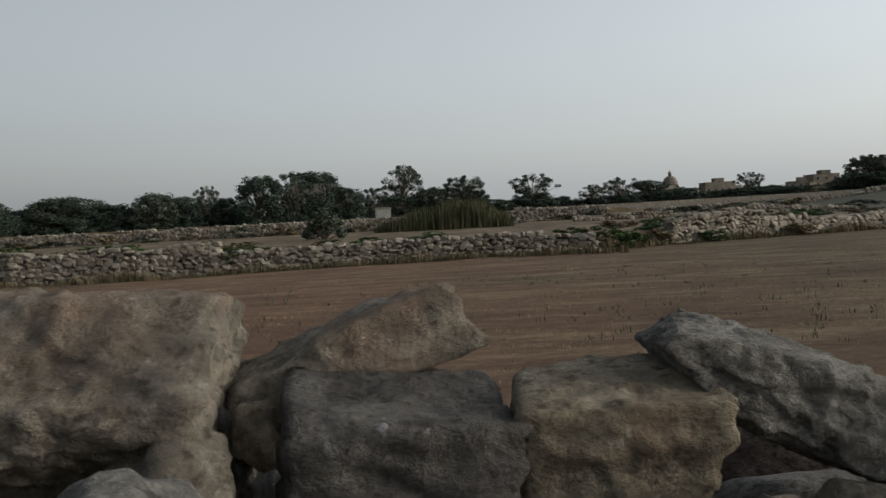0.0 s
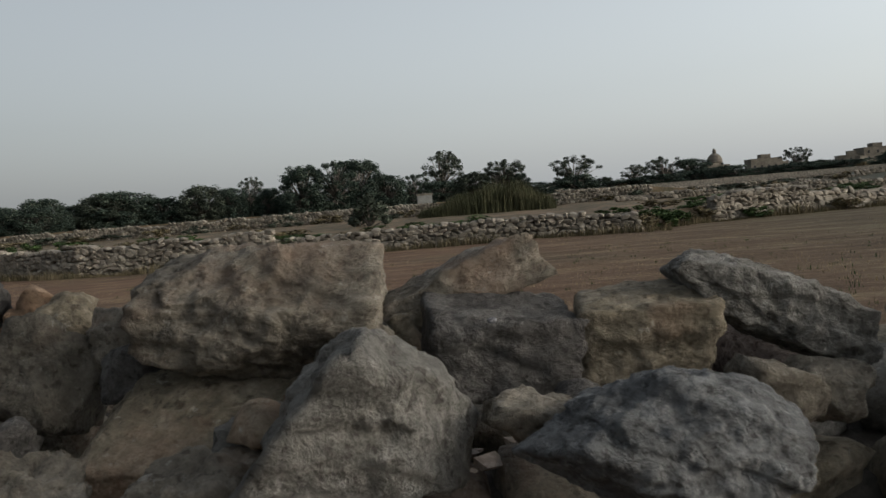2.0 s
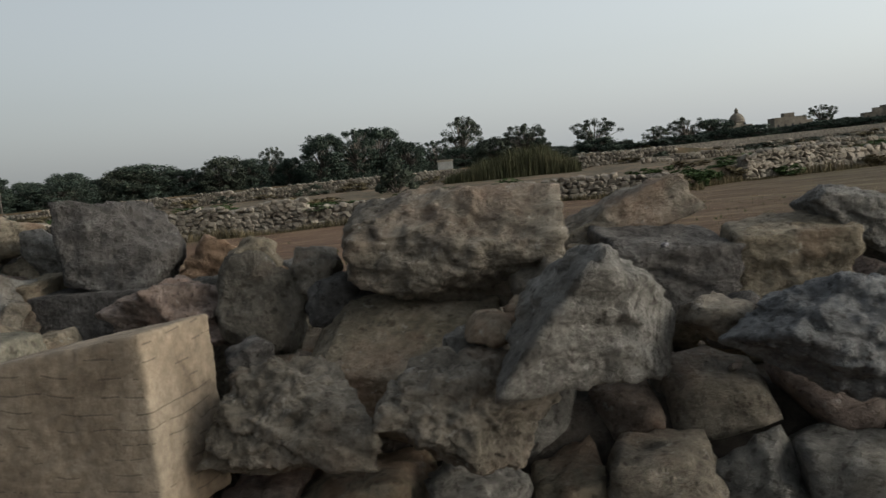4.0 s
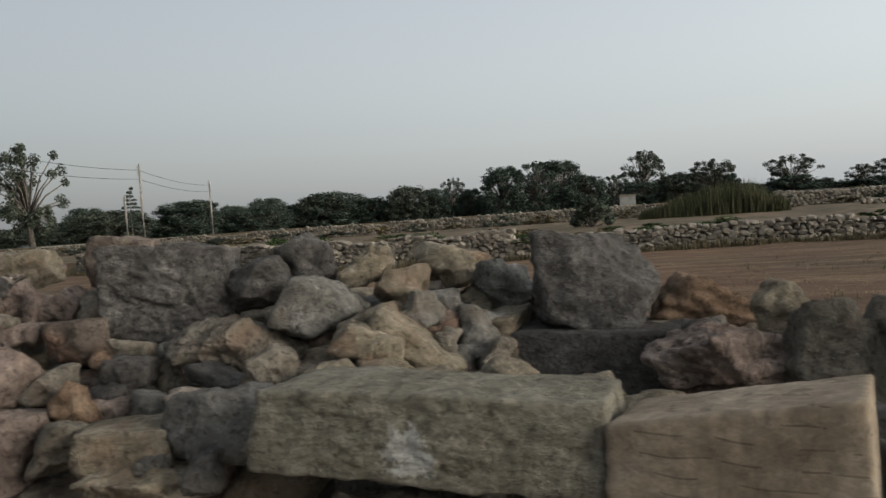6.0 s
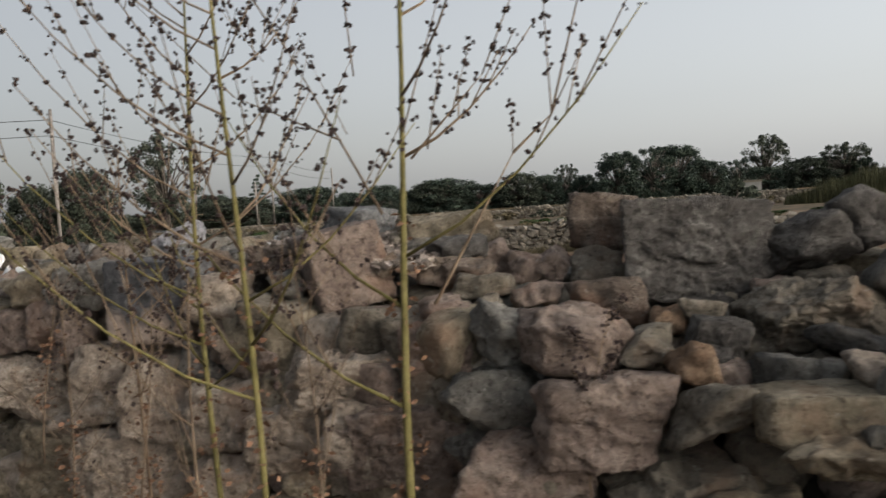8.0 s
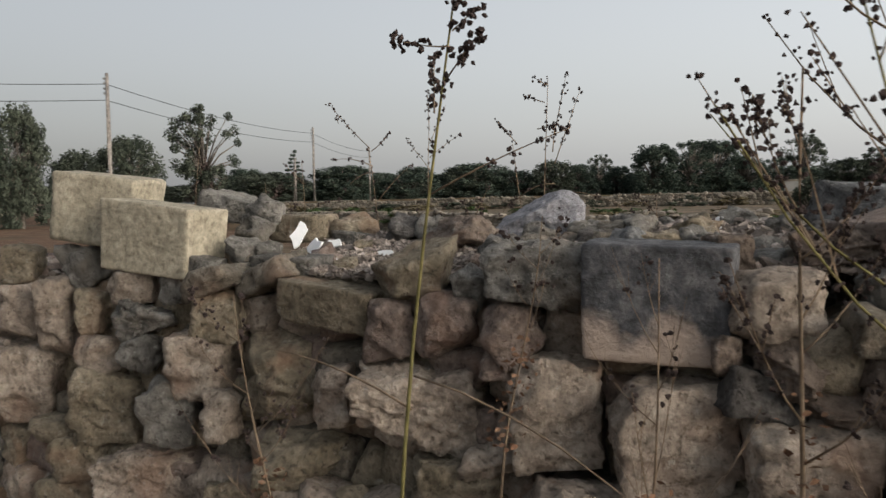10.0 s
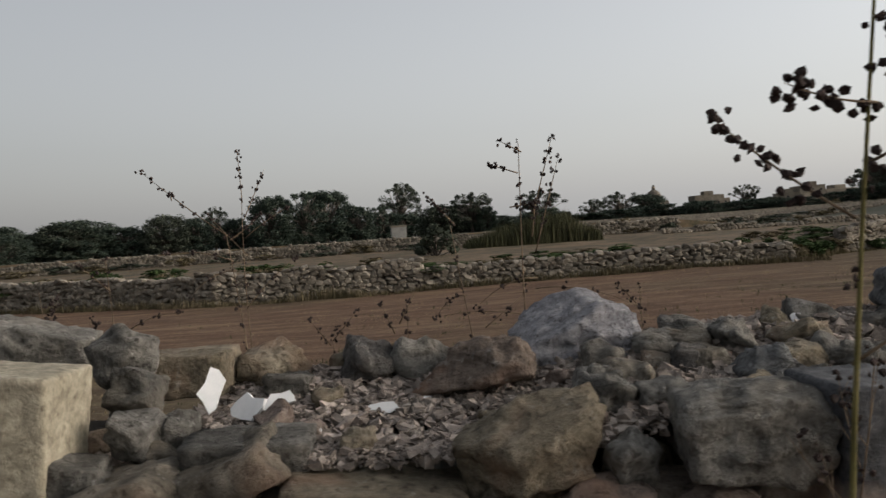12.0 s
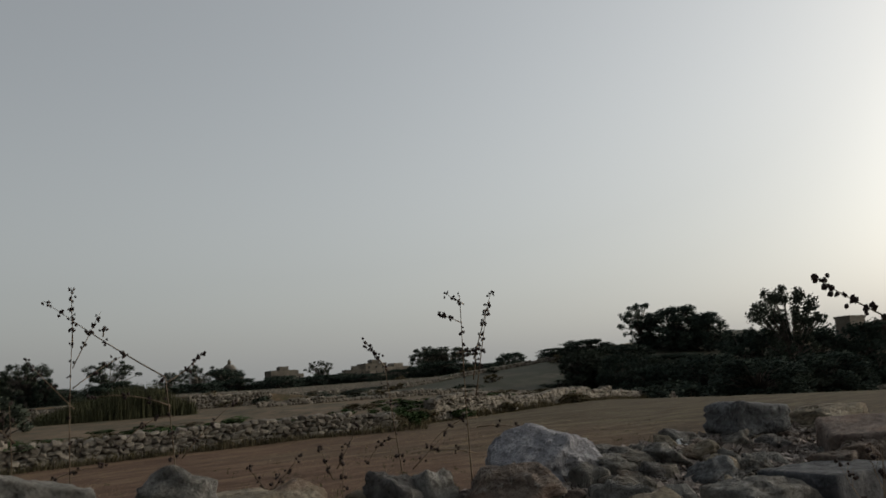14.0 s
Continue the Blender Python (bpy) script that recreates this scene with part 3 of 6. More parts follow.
for back, z, size in ((1.95, 1.2, 0.2), (2.2, 1.26, 0.22), (2.32, 1.12, 0.26)):
    fill_course(-5.0, -2.5, 0.0, z, size, 0.92, back=back, kinds=("cut", "fit", "slab"), level=4)
# rows inside the wall, seen between the upper stones
fill_course(-4.8, 3.4, 0.0, 0.78, 0.3, 1.0, back=1.3)
fill_course(-4.9, 3.4, 0.0, 0.86, 0.32, 1.0, back=1.7)
fill_course(-4.8, 3.4, 0.0, 0.9, 0.34, 1.0, back=2.1)
fill_course(-13.5, -4.9, 0.0, 1.2, 0.28, 1.0, back=1.75)
fill_course(-13.5, -8.7, 0.0, 1.24, 0.26, 1.0, back=2.1)
fill_course(-13.5, -4.9, 0.0, 1.14, 0.28, 1.0, back=2.2)
fill_course(-6.6, -4.7, 0.0, 1.14, 0.26, 1.0, back=2.0)
fill_course(1.2, 3.4, 0.0, 1.15, 0.36, 1.0, back=1.9)

# the stones that stand out, one by one
stone("slab", warm, -0.19, 1.50, 1.35, 0.49, 0.19, 0.13, -19, 3)
stone("cut", dark, -2.14, 1.98, 1.36, 0.49, 0.38, 0.38, 8, 17)
stone("cut", ochre, -1.71, 2.15, 1.21, 0.45, 0.30, 0.24, 22, 17)
stone("layer", rose, -1.70, 1.50, 1.14, 0.47, 0.35, 0.23, -2, 17)
stone("cut", warm, -3.81, 1.04, 0.98, 0.28, 0.21, 0.16, -11, 14)
stone("plate", tan, -3.52, 1.06, 0.99, 0.36, 0.27, 0.14, -2, 14)
stone("craggy", grey, -3.18, 1.06, 1.06, 0.35, 0.26, 0.24, 3, 14)
stone("cut", pale, -3.37, 1.16, 1.08, 0.15, 0.14, 0.11, 3, 14)
stone("cut", grey, -3.58, 1.27, 1.05, 0.28, 0.21, 0.12, 3, 14)
stone("cut", ochre, -3.88, 1.18, 1.09, 0.16, 0.14, 0.15, 3, 14)
stone("cut", warm, -4.04, 1.26, 1.13, 0.16, 0.14, 0.14, 3, 14)
stone("cut", dark, -3.83, 1.36, 1.07, 0.18, 0.14, 0.17, 3, 14)
stone("cut", warm, -3.49, 1.60, 1.19, 0.59, 0.34, 0.27, 3, 14)
stone("cut", dark, -3.40, 1.41, 1.13, 0.29, 0.22, 0.09, 15, 14)
stone("cut", warm, -3.16, 1.34, 1.18, 0.19, 0.15, 0.15, 3, 14)
stone("slab", tan, -2.85, 1.46, 1.24, 0.26, 0.19, 0.11, 17, 14)
stone("cut", grey, -3.18, 1.77, 1.34, 0.35, 0.26, 0.24, 3, 14)
stone("cut", tan, -3.09, 2.05, 1.48, 0.23, 0.17, 0.16, 3, 14)
stone("cut", tan, -2.91, 1.99, 1.38, 0.22, 0.17, 0.21, 3, 14)
stone("cut", dark, -3.53, 1.93, 1.41, 0.34, 0.25, 0.27, 3, 14)
stone("block", dark, -3.96, 1.92, 1.41, 0.57, 0.34, 0.42, 3, 14)
stone("block", rust, -4.37, 2.11, 1.54, 0.29, 0.22, 0.26, 3, 14)
stone("craggy", dark, -3.35, 2.03, 1.50, 0.25, 0.19, 0.24, 3, 14)
stone("cut", warm, -4.35, 1.93, 1.35, 0.25, 0.19, 0.16, 3, 14)
stone("cut", rust, -4.26, 1.64, 1.23, 0.29, 0.22, 0.20, 3, 14)
stone("cut", tan, -3.41, 0.97, 0.90, 0.42, 0.31, 0.12, 3, 14)
stone("slab", dark, -3.16, 0.92, 0.96, 0.09, 0.14, 0.13, 3, 14)
stone("cut", warm, -2.95, 1.11, 1.00, 0.18, 0.14, 0.11, 3, 14)
stone("cut", tan, -2.86, 1.23, 1.13, 0.23, 0.17, 0.19, 3, 14)
stone("cut", warm, -3.02, 1.36, 1.14, 0.15, 0.14, 0.11, 3, 14)
stone("slab", tan, -2.91, 1.66, 1.30, 0.26, 0.20, 0.06, -15, 14)
stone("cut", grey, -2.76, 1.76, 1.32, 0.16, 0.14, 0.15, 3, 14)
stone("cut", tan, -2.74, 2.15, 1.45, 0.31, 0.23, 0.18, 3, 14)
stone("cut", warm, -3.90, 1.56, 1.20, 0.15, 0.14, 0.11, 3, 14)
stone("slab", dark, -3.82, 1.42, 1.16, 0.19, 0.15, 0.09, 3, 14)
stone("cut", ochre, -4.01, 1.56, 1.18, 0.11, 0.14, 0.11, 3, 14)
stone("cut", rust, -4.89, 1.69, 1.37, 0.27, 0.20, 0.12, 3, 14)
stone("cut", dark, -4.95, 1.78, 1.46, 0.26, 0.19, 0.12, 3, 14)
stone("cut", warm, -4.82, 1.23, 1.08, 0.27, 0.20, 0.25, 3, 14)
stone("cut", rose, -4.81, 1.32, 1.23, 0.22, 0.17, 0.14, 3, 14)
stone("cut", grey, -3.36, 0.96, 0.97, 0.09, 0.14, 0.08, 3, 14)
stone("cut", grey, -2.53, 2.15, 1.37, 0.27, 0.30, 0.20, 4, 17)
stone("slab", tan, -2.74, 1.58, 1.18, 0.36, 0.22, 0.17, 36, 17)
stone("cut", grey, -2.54, 1.85, 1.20, 0.22, 0.25, 0.20, 10, 17)
stone("round", tan, -2.33, 1.34, 1.13, 0.24, 0.22, 0.14, 18, 17)
stone("cut", tan, -2.78, 1.40, 1.13, 0.22, 0.20, 0.13, 14, 17)
stone("cut", tan, -2.57, 1.34, 1.11, 0.23, 0.20, 0.10, -2, 17)
stone("round", tan, -2.08, 1.30, 1.10, 0.24, 0.22, 0.11, 9, 17)
stone("round", tan, -1.90, 1.22, 1.09, 0.16, 0.20, 0.08, -2, 17)
stone("cut", grey, -2.72, 1.90, 1.28, 0.16, 0.20, 0.17, -16, 17)
stone("round", warm, -2.65, 1.70, 1.19, 0.10, 0.15, 0.11, 4, 17)
stone("cut", warm, -2.45, 1.70, 1.15, 0.09, 0.15, 0.12, 34, 17)

stone("block", tan, -9.80, 1.56, 1.34, 0.20, 0.18, 0.24, 2, 20)
stone("cut", grey, -9.37, 1.56, 1.35, 0.33, 0.25, 0.23, 17, 20)
stone("fit", pale, -8.88, 1.49, 1.26, 0.24, 0.17, 0.16, 2, 20)
stone("fit", grey, -8.59, 1.51, 1.28, 0.18, 0.16, 0.19, 2, 20)
stone("fit", pale, -10.08, 1.54, 1.14, 0.31, 0.28, 0.39, 2, 20)
stone("fit", pale, -9.65, 1.50, 1.09, 0.32, 0.23, 0.30, 22, 20)
stone("fit", pale, -9.42, 1.50, 1.09, 0.18, 0.28, 0.39, 2, 20)
stone("fit", tan, -9.18, 1.49, 1.12, 0.12, 0.16, 0.22, 2, 20)
stone("layer", grey, -8.81, 1.50, 1.10, 0.38, 0.29, 0.20, 2, 20)
stone("fit", tan, -8.32, 1.46, 1.16, 0.25, 0.20, 0.28, 2, 20)
stone("fit", pale, -9.08, 1.45, 0.92, 0.20, 0.16, 0.17, 2, 20)
stone("cut", grey, -8.81, 1.45, 0.94, 0.19, 0.16, 0.17, 2, 20)
stone("fit", pale, -8.42, 1.44, 0.92, 0.33, 0.23, 0.28, 2, 20)
stone("cut", tan, -7.94, 1.45, 0.92, 0.41, 0.31, 0.37, 2, 20)
stone("fit", pale, -9.71, 1.51, 0.73, 0.43, 0.31, 0.42, 2, 20)
stone("fit", grey, -10.18, 1.50, 0.77, 0.34, 0.25, 0.34, 2, 20)
stone("fit", tan, -9.04, 1.47, 0.67, 0.36, 0.27, 0.37, 2, 20)
stone("fit", grey, -8.60, 1.43, 0.69, 0.27, 0.21, 0.29, 2, 20)
stone("fit", pale, -8.26, 1.39, 0.72, 0.16, 0.16, 0.21, 2, 20)
stone("cut", grey, -10.16, 1.52, 0.39, 0.43, 0.33, 0.45, 2, 20)
stone("cut", tan, -9.42, 1.47, 0.48, 0.36, 0.27, 0.19, 2, 20)
stone("fit", tan, -9.23, 1.44, 0.38, 0.29, 0.21, 0.23, 2, 20)
stone("fit", pale, -8.74, 1.48, 0.34, 0.54, 0.36, 0.30, 2, 20)
stone("fit", tan, -9.31, 1.44, 0.16, 0.32, 0.23, 0.25, 2, 20)
stone("cut", rose, -10.19, 1.51, -0.10, 0.53, 0.36, 0.67, 2, 20)
stone("layer", tan, -8.84, 1.46, 0.04, 0.45, 0.33, 0.28, 2, 20)
stone("fit", tan, -8.17, 1.41, 0.28, 0.32, 0.23, 0.30, 2, 20)
stone("cut", tan, -7.82, 1.41, 0.55, 0.37, 0.28, 0.25, 2, 20)
stone("fit", pale, -7.84, 1.37, 0.31, 0.28, 0.20, 0.26, 2, 20)
stone("cut", tan, -7.51, 1.38, 0.35, 0.25, 0.24, 0.32, 2, 20)
stone("layer", grey, -8.11, 1.44, 0.01, 0.50, 0.36, 0.25, 2, 20)
stone("fit", tan, -7.42, 1.34, 0.16, 0.24, 0.17, 0.16, 2, 20)
stone("fit", rose, -7.36, 1.38, 1.15, 0.18, 0.17, 0.23, 2, 20)
stone("craggy", rose, -7.13, 1.38, 1.19, 0.25, 0.19, 0.25, 2, 20)
stone("round", rose, -6.83, 1.35, 1.17, 0.22, 0.18, 0.23, 2, 20)
stone("fit", pale, -7.63, 1.38, 0.86, 0.16, 0.20, 0.28, 2, 20)
stone("fit", pale, -7.23, 1.42, 0.87, 0.55, 0.36, 0.36, 8, 20)
stone("slab", rose, -6.87, 1.36, 1.06, 0.17, 0.16, 0.08, 2, 20)
stone("fit", pale, -6.68, 1.37, 0.90, 0.33, 0.29, 0.40, 2, 20)
stone("fit", pale, -6.26, 1.35, 0.88, 0.40, 0.30, 0.41, 2, 20)
stone("fit", pale, -5.85, 1.31, 0.81, 0.37, 0.27, 0.37, 2, 20)
stone("fit", tan, -5.55, 1.26, 0.93, 0.20, 0.16, 0.17, 2, 20)
stone("fit", pale, -5.20, 1.29, 0.99, 0.51, 0.36, 0.25, 2, 20)
stone("fit", tan, -7.12, 1.41, 0.44, 0.43, 0.36, 0.51, 2, 20)
stone("fit", pale, -6.44, 1.37, 0.53, 0.70, 0.36, 0.42, 10, 20)
stone("cut", pale, -6.91, 1.35, 0.71, 0.23, 0.17, 0.12, 2, 20)
stone("fit", tan, -6.06, 1.29, 0.66, 0.16, 0.16, 0.14, 2, 20)
stone("fit", pale, -5.87, 1.29, 0.53, 0.33, 0.24, 0.24, 2, 20)
stone("fit", pale, -5.49, 1.28, 0.73, 0.41, 0.29, 0.31, 2, 20)
stone("fit", pale, -5.08, 1.27, 0.75, 0.49, 0.35, 0.32, 8, 20)
stone("cut", tan, -5.20, 1.22, 0.66, 0.25, 0.19, 0.11, 10, 20)
stone("fit", tan, -5.44, 1.23, 0.57, 0.22, 0.16, 0.11, 2, 20)
stone("fit", tan, -6.77, 1.32, 0.28, 0.19, 0.16, 0.14, 2, 20)
stone("cut", rose, -5.63, 1.29, 1.04, 0.14, 0.16, 0.16, 2, 20)
stone("fit", pale, -5.96, 1.37, 1.31, 0.29, 0.21, 0.20, -4, 20)
stone("block", rust, -6.13, 1.55, 1.45, 0.15, 0.16, 0.15, 2, 20)
stone("slab", warm, -5.63, 1.37, 1.24, 0.31, 0.23, 0.13, 6, 20)
stone("layer", rust, -5.90, 1.35, 1.14, 0.32, 0.24, 0.18, 12, 20)
stone("slab", dark, -6.01, 1.34, 1.04, 0.25, 0.19, 0.13, 14, 20)
stone("block", rust, -6.11, 1.34, 1.16, 0.08, 0.16, 0.14, 2, 20)
stone("cut", rust, -5.82, 1.36, 1.02, 0.30, 0.23, 0.11, 2, 20)
stone("cut", grey, -5.65, 1.47, 1.35, 0.17, 0.16, 0.13, 2, 20)
stone("cut", rust, -5.60, 1.38, 1.12, 0.31, 0.23, 0.14, 2, 20)
stone("layer", rust, -5.79, 1.64, 1.47, 0.30, 0.23, 0.15, 2, 20)
stone("fit", pale, -5.28, 1.34, 0.97, 0.47, 0.33, 0.29, -8, 15)
stone("cut", rose, -4.80, 1.23, 1.10, 0.28, 0.21, 0.23, 4, 15)
stone("cut", grey, -4.51, 1.19, 1.19, 0.24, 0.18, 0.21, 4, 15)
stone("round", rose, -4.28, 1.19, 1.18, 0.40, 0.30, 0.23, 18, 15)
stone("round", grey, -4.54, 1.18, 0.98, 0.42, 0.31, 0.22, 4, 15)
stone("fit", rose, -4.15, 1.11, 0.94, 0.44, 0.31, 0.29, 4, 15)
stone("fit", rose, -4.95, 1.27, 0.79, 0.60, 0.36, 0.35, -2, 15)
stone("slab", rose, -4.81, 1.23, 1.17, 0.14, 0.16, 0.07, 4, 15)
stone("fit", rose, -4.41, 1.12, 0.75, 0.48, 0.34, 0.28, 4, 15)
stone("cut", warm, -3.94, 1.11, 0.76, 0.50, 0.36, 0.18, 4, 15)
stone("cut", warm, -5.08, 1.29, 0.94, 0.19, 0.16, 0.12, 4, 15)
stone("cut", rose, -4.81, 1.37, 1.25, 0.19, 0.16, 0.12, 4, 15)
stone("cut", dark, -5.30, 1.41, 1.16, 0.11, 0.16, 0.13, 4, 15)
stone("cut", rose, -5.10, 1.39, 1.19, 0.22, 0.16, 0.11, 4, 15)
stone("slab", tan, -5.15, 2.24, 1.52, 0.44, 0.33, 0.22, -4, 15)
stone("slab", rust, -4.96, 1.74, 1.38, 0.27, 0.20, 0.13, 4, 15)
stone("slab", warm, -4.78, 1.65, 1.32, 0.27, 0.20, 0.09, 4, 15)
stone("cut", rose, -4.53, 1.65, 1.27, 0.21, 0.16, 0.11, 4, 15)
stone("cut", rose, -4.83, 1.92, 1.41, 0.13, 0.16, 0.16, 4, 15)
stone("cut", rose, -4.63, 1.87, 1.37, 0.22, 0.16, 0.14, 4, 15)
stone("slab", rose, -4.54, 1.92, 1.38, 0.13, 0.16, 0.12, 39, 15)
stone("cut", warm, -4.70, 1.47, 1.26, 0.11, 0.16, 0.09, 4, 15)
stone("slab", grey, -8.86, 2.28, 1.63, 0.41, 0.31, 0.15, 10, 0)
stone("craggy", grey, -8.48, 1.99, 1.60, 0.20, 0.16, 0.17, 16, 0)
stone("cut", grey, -8.36, 1.79, 1.52, 0.12, 0.16, 0.15, 4, 0)
stone("plate", tan, -8.31, 2.10, 1.52, 0.31, 0.23, 0.15, 0, 0)
stone("round", tan, -8.05, 2.21, 1.52, 0.28, 0.21, 0.17, 4, 0)
stone("slab", grey, -7.97, 2.05, 1.47, 0.16, 0.16, 0.07, 4, 0)
stone("cut", dark, -7.72, 2.12, 1.50, 0.18, 0.16, 0.16, 24, 0)
stone("cut", grey, -7.54, 2.15, 1.50, 0.21, 0.16, 0.17, 4, 0)
stone("cut", rust, -7.39, 1.99, 1.48, 0.40, 0.30, 0.18, 0, 0)
stone("round", grey, -8.31, 1.63, 1.44, 0.14, 0.16, 0.12, 4, 0)
stone("craggy", grey, -8.23, 1.73, 1.41, 0.11, 0.16, 0.10, 4, 0)
stone("plate", grey, -8.00, 1.61, 1.37, 0.34, 0.25, 0.11, 2, 0)
stone("slab", warm, -8.04, 1.50, 1.34, 0.34, 0.25, 0.14, -20, 0)
stone("slab", grey, -8.42, 1.51, 1.36, 0.15, 0.16, 0.09, 8, 0)
stone("slab", warm, -8.29, 1.46, 1.31, 0.33, 0.25, 0.12, -14, 0)
stone("plate", tan, -7.67, 1.51, 1.23, 0.49, 0.36, 0.18, 6, 0)
stone("cut", grey, -7.04, 1.69, 1.43, 0.17, 0.16, 0.12, 14, 0)
stone("cut", grey, -6.90, 1.71, 1.39, 0.11, 0.16, 0.12, 4, 0)
stone("cut", tan, -7.26, 1.45, 1.36, 0.36, 0.27, 0.26, -10, 0)
stone("cut", grey, -7.03, 1.42, 1.32, 0.15, 0.16, 0.17, 28, 0)
stone("block", grey, -6.75, 1.43, 1.39, 0.39, 0.29, 0.22, 7, 0)
stone("cut", blue, -6.51, 1.79, 1.45, 0.20, 0.16, 0.17, 18, 0)
stone("cut", grey, -6.54, 2.02, 1.54, 0.10, 0.16, 0.08, 4, 0)
stone("cut", grey, -6.35, 1.67, 1.37, 0.18, 0.16, 0.19, 4, 0)
stone("cut", warm, -6.67, 1.92, 1.46, 0.17, 0.16, 0.11, 4, 0)
stone("cut", grey, -6.77, 2.07, 1.51, 0.15, 0.16, 0.10, 4, 0)
stone("block", dark, -0.10, 1.32, 1.19, 0.41, 0.28, 0.26, 4, 2)
stone("block", tan, 0.29, 1.35, 1.18, 0.38, 0.26, 0.27, 4, 2)
stone("slab", grey, 0.62, 1.44, 1.24, 0.56, 0.3, 0.17, 28, 0, cuts=TIP)
stone("cut", warm, 0.66, 1.28, 1.02, 0.26, 0.19, 0.21, 4, 2)
stone("block", warm, -0.74, 1.39, 1.32, 0.67, 0.50, 0.37, 6, 2, cuts=WEDGE)
stone("round", blue, 0.20, 0.77, 1.10, 0.53, 0.35, 0.25, 8, 2, cuts=DOME)
stone("craggy", grey, -0.36, 0.75, 1.19, 0.45, 0.32, 0.33, 4, 2, cuts=PEAK)
stone("plate", tan, -0.90, 1.26, 1.02, 0.62, 0.50, 0.32, 0, 2, cuts=FLAG)
stone("cut", dark, -0.44, 1.37, 1.20, 0.14, 0.16, 0.12, 4, 2)
stone("cut", tan, -0.52, 0.99, 1.16, 0.15, 0.16, 0.09, 4, 2)
stone("round", tan, -0.60, 0.89, 1.14, 0.15, 0.16, 0.07, 4, 2)
stone("craggy", warm, -0.05, 0.87, 1.13, 0.17, 0.16, 0.10, 4, 2)
stone("cut", dark, 0.10, 1.12, 1.06, 0.22, 0.16, 0.14, 4, 2)
stone("cut", warm, 0.52, 1.12, 1.08, 0.20, 0.16, 0.17, 4, 2)
stone("cut", tan, -0.33, 1.37, 1.23, 0.12, 0.16, 0.10, 4, 2)
stone("layer", warm, -1.15, 0.84, 0.95, 0.46, 0.34, 0.27, 5, 8)
stone("layer", warm, -0.68, 0.81, 0.96, 0.44, 0.32, 0.27, 5, 8)
stone("cut", grey, -0.65, 1.02, 1.08, 0.19, 0.16, 0.13, 5, 8)
stone("cut", warm, -0.45, 1.17, 1.19, 0.19, 0.16, 0.19, 5, 8)
stone("cut", dark, -1.35, 1.17, 1.03, 0.12, 0.16, 0.13, 5, 8)
stone("slab", warm, -1.28, 1.05, 0.96, 0.20, 0.16, 0.14, 5, 8)
stone("cut", warm, -1.38, 1.42, 1.18, 0.31, 0.23, 0.31, 15, 8)
stone("cut", warm, -1.22, 1.52, 1.25, 0.17, 0.16, 0.18, 5, 8)
stone("cut", dark, -1.10, 1.44, 1.15, 0.27, 0.20, 0.21, 5, 8)
stone("craggy", tan, -1.51, 1.77, 1.28, 0.19, 0.16, 0.22, 5, 8)
stone("layer", warm, -2.48, 0.97, 0.83, 0.71, 0.36, 0.15, 7, 8)
stone("block", blue, -5.73, 2.23, 1.62, 0.36, 0.27, 0.16, 3, -15)
stone("block", grey, -6.05, 1.69, 1.38, 0.20, 0.16, 0.17, 3, -15)
stone("cut", grey, -6.17, 2.27, 1.53, 0.17, 0.16, 0.13, 3, -15)
stone("cut", grey, -6.06, 1.92, 1.42, 0.17, 0.16, 0.14, 3, -15)
stone("slab", lilac, -7.02, 2.21, 1.55, 0.43, 0.30, 0.28, 4, 0, cuts=RAMP)

stone("round", lilac, -0.11, 1.165, 1.285, 0.024, 0.018, 0.016, 0, 0, 3, "pebble", "small white pebble set in the dark block")

# squared blocks among the rubble
beam_mat = surface("lichen_grey_beam", (0.085, 0.08, 0.06), (0.15, 0.14, 0.11), (0.225, 0.21, 0.17), 6, bump=0.7, spots=(0.3, 0.3, 0.27), spot_at=0.68, pits=0.7)


def lichen_patch(m, centre, radius, colour):
    """One crusty pale patch round a place on the stone."""
    n, l = m.node_tree.nodes, m.node_tree.links
    bsdf = n["Principled BSDF"]
    before = bsdf.inputs["Base Color"].links[0].from_socket
    co = n.new("ShaderNodeTexCoord")
    far = n.new("ShaderNodeVectorMath")
    far.operation = 'DISTANCE'
    far.inputs[1].default_value = centre
    l.new(co.outputs["Object"], far.inputs[0])
    rough = n.new("ShaderNodeTexNoise")
    rough.inputs["Scale"].default_value, rough.inputs["Detail"].default_value, rough.inputs["Roughness"].default_value = 22.0, 6.0, 0.7
    l.new(co.outputs["Object"], rough.inputs["Vector"])
    mul = n.new("ShaderNodeMath")
    mul.operation = 'MULTIPLY_ADD'
    mul.inputs[1].default_value = radius * 3.0
    l.new(rough.outputs["Fac"], mul.inputs[0])
    l.new(far.outputs["Value"], mul.inputs[2])
    r = n.new("ShaderNodeMapRange")
    r.inputs["From Min"].default_value, r.inputs["From Max"].default_value = radius * 2.4, radius * 2.1
    l.new(mul.outputs[0], r.inputs["Value"])
    mix = n.new("ShaderNodeMixRGB")
    l.new(r.outputs["Result"], mix.inputs["Fac"])
    l.new(before, mix.inputs["Color1"])
    mix.inputs["Color2"].default_value = rgb(colour)
    l.new(mix.outputs["Color"], bsdf.inputs["Base Color"])


lichen_patch(beam_mat, (-0.02, -0.18, -0.03), 0.085, (0.42, 0.42, 0.39))


